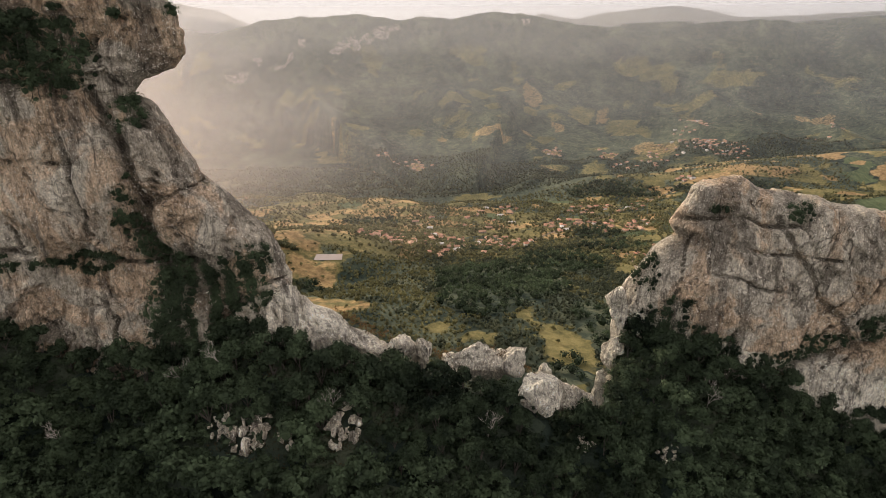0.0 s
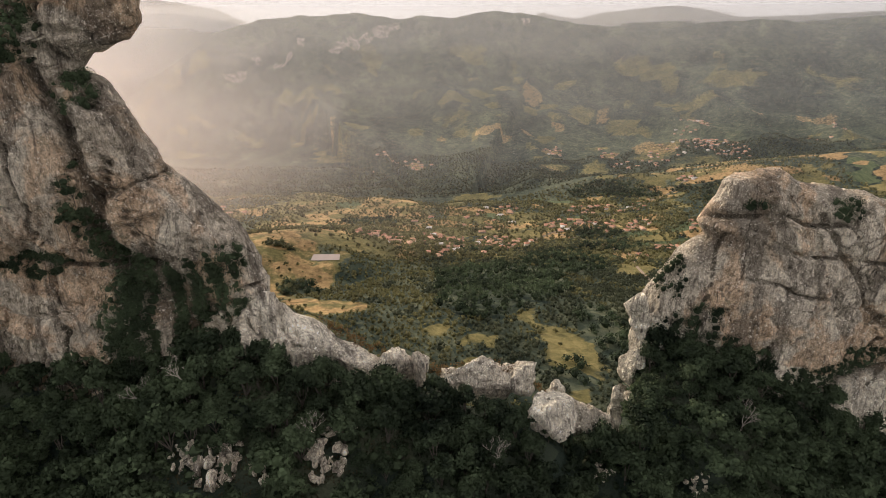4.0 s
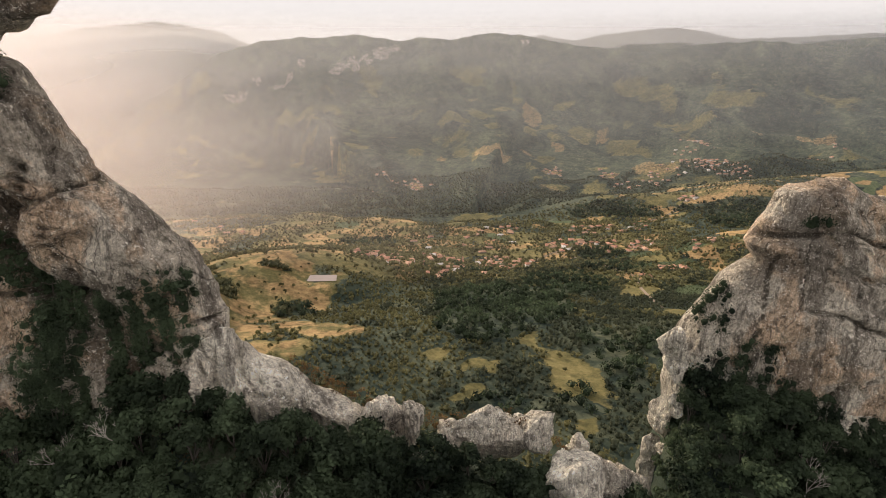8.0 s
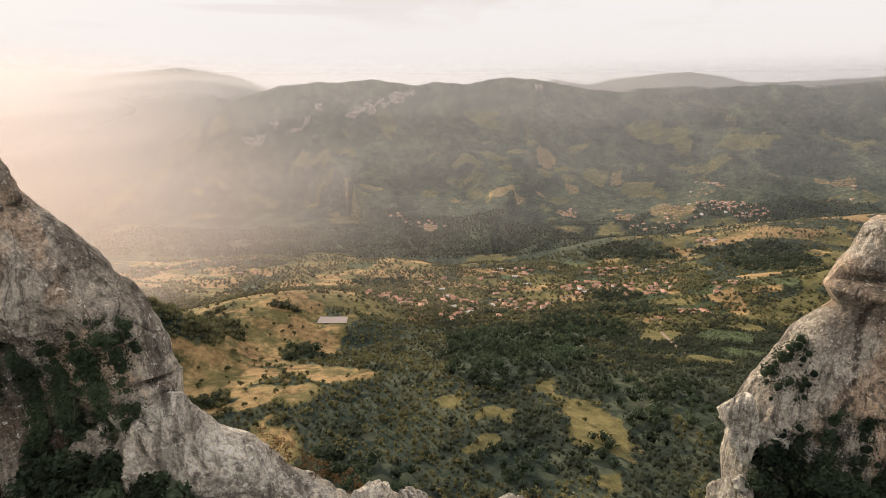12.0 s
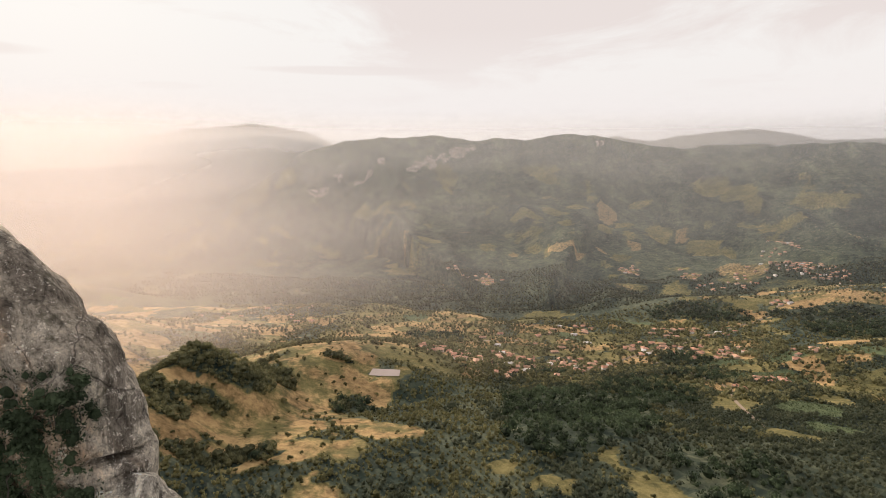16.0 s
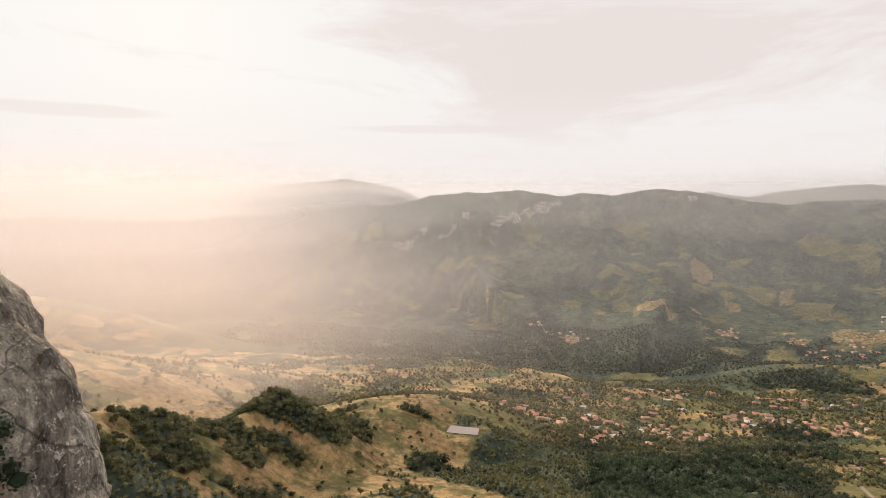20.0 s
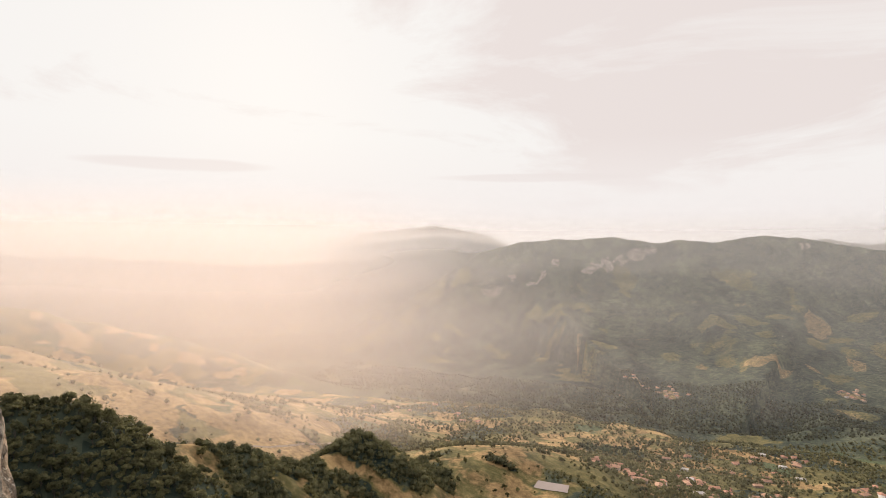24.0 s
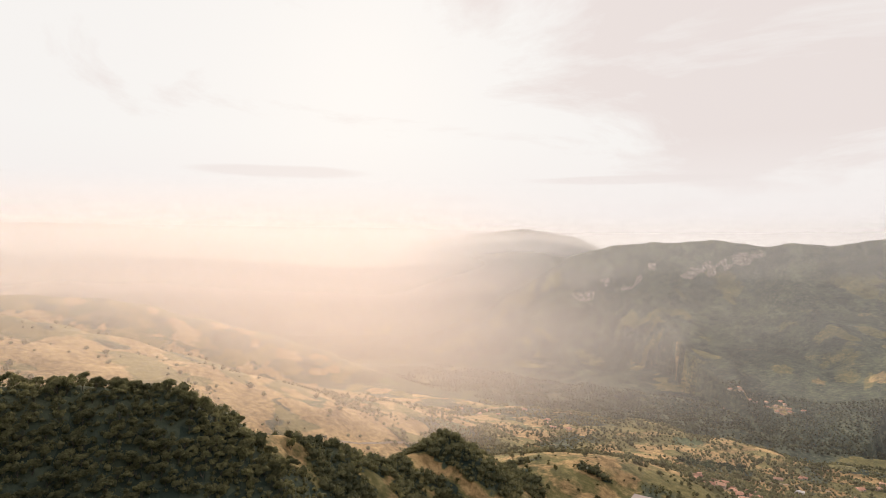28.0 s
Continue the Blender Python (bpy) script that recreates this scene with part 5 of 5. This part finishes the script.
def hill_trees():
    rng = random.Random(31)
    spots = strewn(9000, -470, -200, 220, 860, lambda x, y: (dark_share(x, y) > 0.2) | ((open_share(x, y) < 0.35) & (x < -325)) | ((x < -330) & (y < 330)), 27, 4.8)
    order = np.argsort(np.hypot(spots[:, 0] + 10, spots[:, 1] - 117))
    rest = spots[order][290:]
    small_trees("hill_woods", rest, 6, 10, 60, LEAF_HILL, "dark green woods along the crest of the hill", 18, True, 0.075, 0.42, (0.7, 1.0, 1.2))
    spots = spots[order][:290]
    zs = height(spots[:, 0], spots[:, 1])
    for k, ((x, y), z) in enumerate(zip(spots, zs)):
        plant("hill", k, x, y, z - 0.8, rng.uniform(0.5, 0.85), rng, "trees of the hill woods")
    spots = strewn(2200, -420, 160, 330, 1080, lambda x, y: (open_share(x, y) > 0.5) & (dark_share(x, y) < 0.1) & off_yard(x, y), 28, 13.0)
    zs = height(spots[:, 0], spots[:, 1])
    for k, ((x, y), z) in enumerate(zip(spots[:230], zs)):
        plant("pasture", k, x, y, z - 0.4, rng.uniform(0.35, 0.9), rng, "trees on the pasture")


hill_trees()
undergrowth()


# ---------------------------------------------------------------- the village
def box_arrays(x0, x1, y0, y1, z0, z1):
    v = np.array([(x, y, z) for z in (z0, z1) for x, y in ((x0, y0), (x1, y0), (x1, y1), (x0, y1))], float)
    f = np.array([(0, 3, 2, 1), (4, 5, 6, 7), (0, 1, 5, 4), (1, 2, 6, 5), (2, 3, 7, 6), (3, 0, 4, 7)])
    return v, f


def roof_arrays(lx, ly, z, rise, over, thick=0.25):
    """A hipped tile roof with its eaves."""
    a, c = lx / 2 + over, ly / 2 + over
    ridge = max(lx / 2 - ly / 2 * 0.7, 0.6)
    v, f = [], []
    for dz in (0, -thick):
        v += [(-a, -c, z + dz), (a, -c, z + dz), (a, c, z + dz), (-a, c, z + dz), (-ridge, 0, z + rise + dz), (ridge, 0, z + rise + dz)]
    for o, flip in ((0, 1), (6, -1)):
        for q in ((0, 1, 5, 4), (2, 3, 4, 5), (1, 2, 5, 5), (3, 0, 4, 4)):
            q = [i + o for i in q]
            f.append(q if flip > 0 else q[::-1])
    f += [(0, 6, 7, 1), (1, 7, 8, 2), (2, 8, 9, 3), (3, 9, 6, 0)]
    return np.array(v, float), f


def poly_object(name, v, f, mat, parent):
    me = bpy.data.meshes.new(name)
    me.from_pydata([tuple(p) for p in v], [], [tuple(dict.fromkeys(int(i) for i in q)) for q in f])
    me.materials.append(mat)
    ob = new(name, me)
    ob.parent = parent
    return ob


def house_kind(lx, ly, wall_h, rise, roof_mat, wall_mat, label, wing=False):
    base = new("house")
    poly_object("wall", *box_arrays(-lx / 2, lx / 2, -ly / 2, ly / 2, -2.5, wall_h), wall_mat, base)
    poly_object("roof", *roof_arrays(lx, ly, wall_h, rise, 0.6), roof_mat, base)
    if wing:
        poly_object("wall", *box_arrays(-lx / 2 + 0.3, -lx / 2 + ly * 0.75, -ly / 2 - ly * 0.6, -ly / 2 + 0.3, -2.5, wall_h * 0.9), wall_mat, base)
        v, f = roof_arrays(ly * 0.75, ly * 0.9, wall_h * 0.9, rise * 0.7, 0.5)
        poly_object("roof", v + (-lx / 2 + ly * 0.38, -ly / 2 - ly * 0.22, 0), f, roof_mat, base)
    poly_object("door", *box_arrays(-0.5, 0.5, -ly / 2 - 0.06, -ly / 2 + 0.1, 0, 2.1), DARK_OPENING, base)
    for wx in (-lx * 0.32, lx * 0.3):
        poly_object("window", *box_arrays(wx - 0.7, wx + 0.7, -ly / 2 - 0.05, -ly / 2 + 0.1, 0.9, 2.1), DARK_OPENING, base)
        poly_object("window", *box_arrays(wx - 0.7, wx + 0.7, ly / 2 - 0.1, ly / 2 + 0.05, 0.9, 2.1), DARK_OPENING, base)
    return tagged(base, label, "house", "houses of the village")


HOUSES = [house_kind(11, 8, 3.0, 2.0, TILE_ROOF, PLASTER, "small plastered house with a red clay tile roof"),
          house_kind(14, 9, 3.2, 2.4, TILE_ROOF, PLASTER, "plastered house with a wing and red clay roofs", True),
          house_kind(17, 10, 3.4, 2.6, OLD_ROOF, PLASTER, "long plastered house with a faded clay tile roof"),
          house_kind(10, 8, 5.6, 1.8, TILE_ROOF, WHITE_SHEET, "two-storey white house with a red clay roof"),
          house_kind(16, 9, 3.6, 1.4, GREY_ROOF, WHITE_SHEET, "low white building with a pale grey sheet roof")]
QUARTERS_NEAR = (
    (-20, 1100, 95, 85, 17), (-100, 1060, 50, 50, 7), (6, 1262, 40, 50, 8), (136, 1230, 60, 50, 15), (316, 1390, 55, 50, 11), (427, 1357, 70, 50, 12),
    (450, 1112, 34, 24, 4), (366, 1030, 14, 18, 2), (456, 1553, 90, 50, 11), (144, 1580, 60, 50, 6), (575, 1254, 40, 40, 4), (762, 1795, 30, 20, 3))
QUARTERS_FAR = (
    (60, 1430, 110, 80, 8), (-235, 2409, 44, 25, 5), (-107, 2378, 53, 61, 8), (493, 2603, 38, 56, 8), (726, 2503, 42, 115, 7), (1186, 2836, 69, 70, 18),
    (1131, 2474, 100, 130, 48), (945, 2454, 75, 66, 8), (1603, 2505, 76, 38, 5), (814, 2360, 102, 58, 8), (1247, 2873, 38, 84, 4), (1202, 2389, 54, 130, 5),
    (-700, 1650, 160, 120, 7))
QUARTERS = QUARTERS_NEAR + QUARTERS_FAR


def village():
    rng = random.Random(77)
    taken, used = [], set()
    for x, y, rx, ry, n in QUARTERS:
        done = tries = 0
        while done < n * 1.35 and tries < 400:
            tries += 1
            a, q = rng.uniform(0, 6.28), math.sqrt(rng.random())
            px, py = x + 1.25 * rx * q * math.cos(a), y + 1.25 * ry * q * math.sin(a)
            if any(math.hypot(px - u, py - v) < 17 for u, v in taken):
                continue
            taken.append((px, py))
            done += 1
            k = rng.choice((0, 0, 0, 0, 1, 1, 1, 1, 2, 2, 2, 2, 3, 4))
            m = pose(px, py, float(height([px], [py])[0]) + 0.4, 0, 0, rng.choice((0, 20, 35, -15, 90, 110)) + rng.uniform(-12, 12))
            if k not in used:
                used.add(k)
                HOUSES[k].matrix_world = m
            else:
                copy_thing(HOUSES[k], m)


village()


def draped(name, line, width, mat, label, lift=0.5):
    """A strip laid over the ground along a line."""
    pts = []
    for (ax, ay), (bx, by) in zip(line, line[1:]):
        n = max(2, int(math.hypot(bx - ax, by - ay) / 6))
        pts += [(ax + (bx - ax) * i / n, ay + (by - ay) * i / n) for i in range(n)]
    pts.append(line[-1])
    p = np.array(pts)
    p = np.array([p[max(0, i - 3):i + 4].mean(0) for i in range(len(p))])
    way = np.gradient(p, axis=0)
    way /= np.linalg.norm(way, axis=1, keepdims=True)
    side = np.stack([-way[:, 1], way[:, 0]], -1)
    cols = np.linspace(-0.5, 0.5, 5)
    grid = p[:, None] + side[:, None] * (cols * width)[None, :, None]
    z = height(grid[..., 0], grid[..., 1]) + lift
    v = np.concatenate([grid, z[..., None]], -1).reshape(-1, 3)
    return tagged(mesh_object(name, v, grid_faces(len(p), 5), mat), label, name, kind="structure")


draped("road", ((-150, 1010), (-60, 1080), (40, 1110), (150, 1190), (260, 1330), (370, 1420), (520, 1560), (760, 1800)), 7, DIRT, "pale dirt road winding through the village")
draped("road", ((260, 1330), (330, 1230), (360, 1040), (330, 940), (300, 760)), 5, DIRT, "narrow dirt road between the fields")
draped("road", ((-700, 560), (-640, 700), (-600, 860), (-560, 1040), (-420, 1250), (-200, 1400), (30, 1440)), 6, DIRT, "pale dirt road along the golden hills")
draped("pavement", ((-205, 838), (-185, 838), (-165, 838), (-143, 842)), 24, YARD, "pale levelled yard beside the village", 0.6)


# ---------------------------------------------------------------- pale outcrops among the trees
def outcrop(x, y, z, size, seed):
    rng = random.Random(seed)
    base = new("rock_outcrop")
    for k in range(15):
        dy = rng.uniform(-1.0, 0.8) * size
        ob = boulder("stone", x + rng.uniform(-1.3, 1.3) * size, y + dy, z + 0.82 * dy + rng.uniform(-0.1, 0.35), size * rng.uniform(0.18, 0.5), size * rng.uniform(0.2, 0.4),
                     size * rng.uniform(0.2, 0.42), seed * 7 + k, "", PALE_ROCK, 3)
        ob.parent = base
        for key in ("label", "category", "group"):
            if key in ob:
                del ob[key]
    tagged(base, "pale broken granite outcrop among dark trees", "rock", "outcrops on the slope")


for k, (x, y, z, size) in enumerate(STONES):
    outcrop(x, y, z, size, 200 + k)


# ---------------------------------------------------------------- evening haze over the valley, the sun's glow put into it
def haze_sheet(radius, east, west, top, lift, bent, mat):
    """A curved sheet standing in for haze round the near rocks, thinning upwards, towards the ground and away from the
    sun. The sun's glow is put into its density and tint.
    """
    az = np.radians(np.arange(-100, 75.01, 1.75))
    up = np.linspace(0, 1, 60)
    uu, aa = np.meshgrid(up, az, indexing="ij")
    bend = radius * (1 + bent * fbm(np.sin(aa) * 3, np.cos(aa) * 3, radius / 900, 3, 7))
    x, y = bend * np.sin(aa), 60 + bend * np.cos(aa)
    floor = height(x, y)
    foot = np.minimum(floor - 10, 500)
    z = foot + (top - foot) * uu
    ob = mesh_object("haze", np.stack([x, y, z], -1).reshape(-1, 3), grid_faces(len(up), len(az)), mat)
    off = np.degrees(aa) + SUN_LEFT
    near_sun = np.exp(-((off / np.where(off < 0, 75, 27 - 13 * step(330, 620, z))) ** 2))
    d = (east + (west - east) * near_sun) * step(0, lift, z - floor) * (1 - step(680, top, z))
    # the edge of the sun's glow is put into the far sheets' density
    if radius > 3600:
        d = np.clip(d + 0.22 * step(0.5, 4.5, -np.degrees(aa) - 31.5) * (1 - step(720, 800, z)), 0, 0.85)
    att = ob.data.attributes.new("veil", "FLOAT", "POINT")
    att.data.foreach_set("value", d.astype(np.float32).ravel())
    # share of the glow tint, strongest towards the sun and low down
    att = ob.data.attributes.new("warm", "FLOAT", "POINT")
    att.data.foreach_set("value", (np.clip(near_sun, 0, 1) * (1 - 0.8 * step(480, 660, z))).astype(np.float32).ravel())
    ob.visible_shadow = False
    tagged(ob, "thin sheet of evening haze over the valley, tinted with sun glow", "haze", kind="structure")


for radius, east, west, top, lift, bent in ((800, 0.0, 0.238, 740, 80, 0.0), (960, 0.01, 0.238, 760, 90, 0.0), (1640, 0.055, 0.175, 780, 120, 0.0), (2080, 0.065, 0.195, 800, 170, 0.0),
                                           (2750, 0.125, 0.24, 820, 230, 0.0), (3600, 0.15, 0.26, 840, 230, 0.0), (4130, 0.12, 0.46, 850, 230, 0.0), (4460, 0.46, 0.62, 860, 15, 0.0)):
    haze_sheet(radius, east, west, top, lift, bent, GLOW_HAZE if radius < 1500 else HAZE)
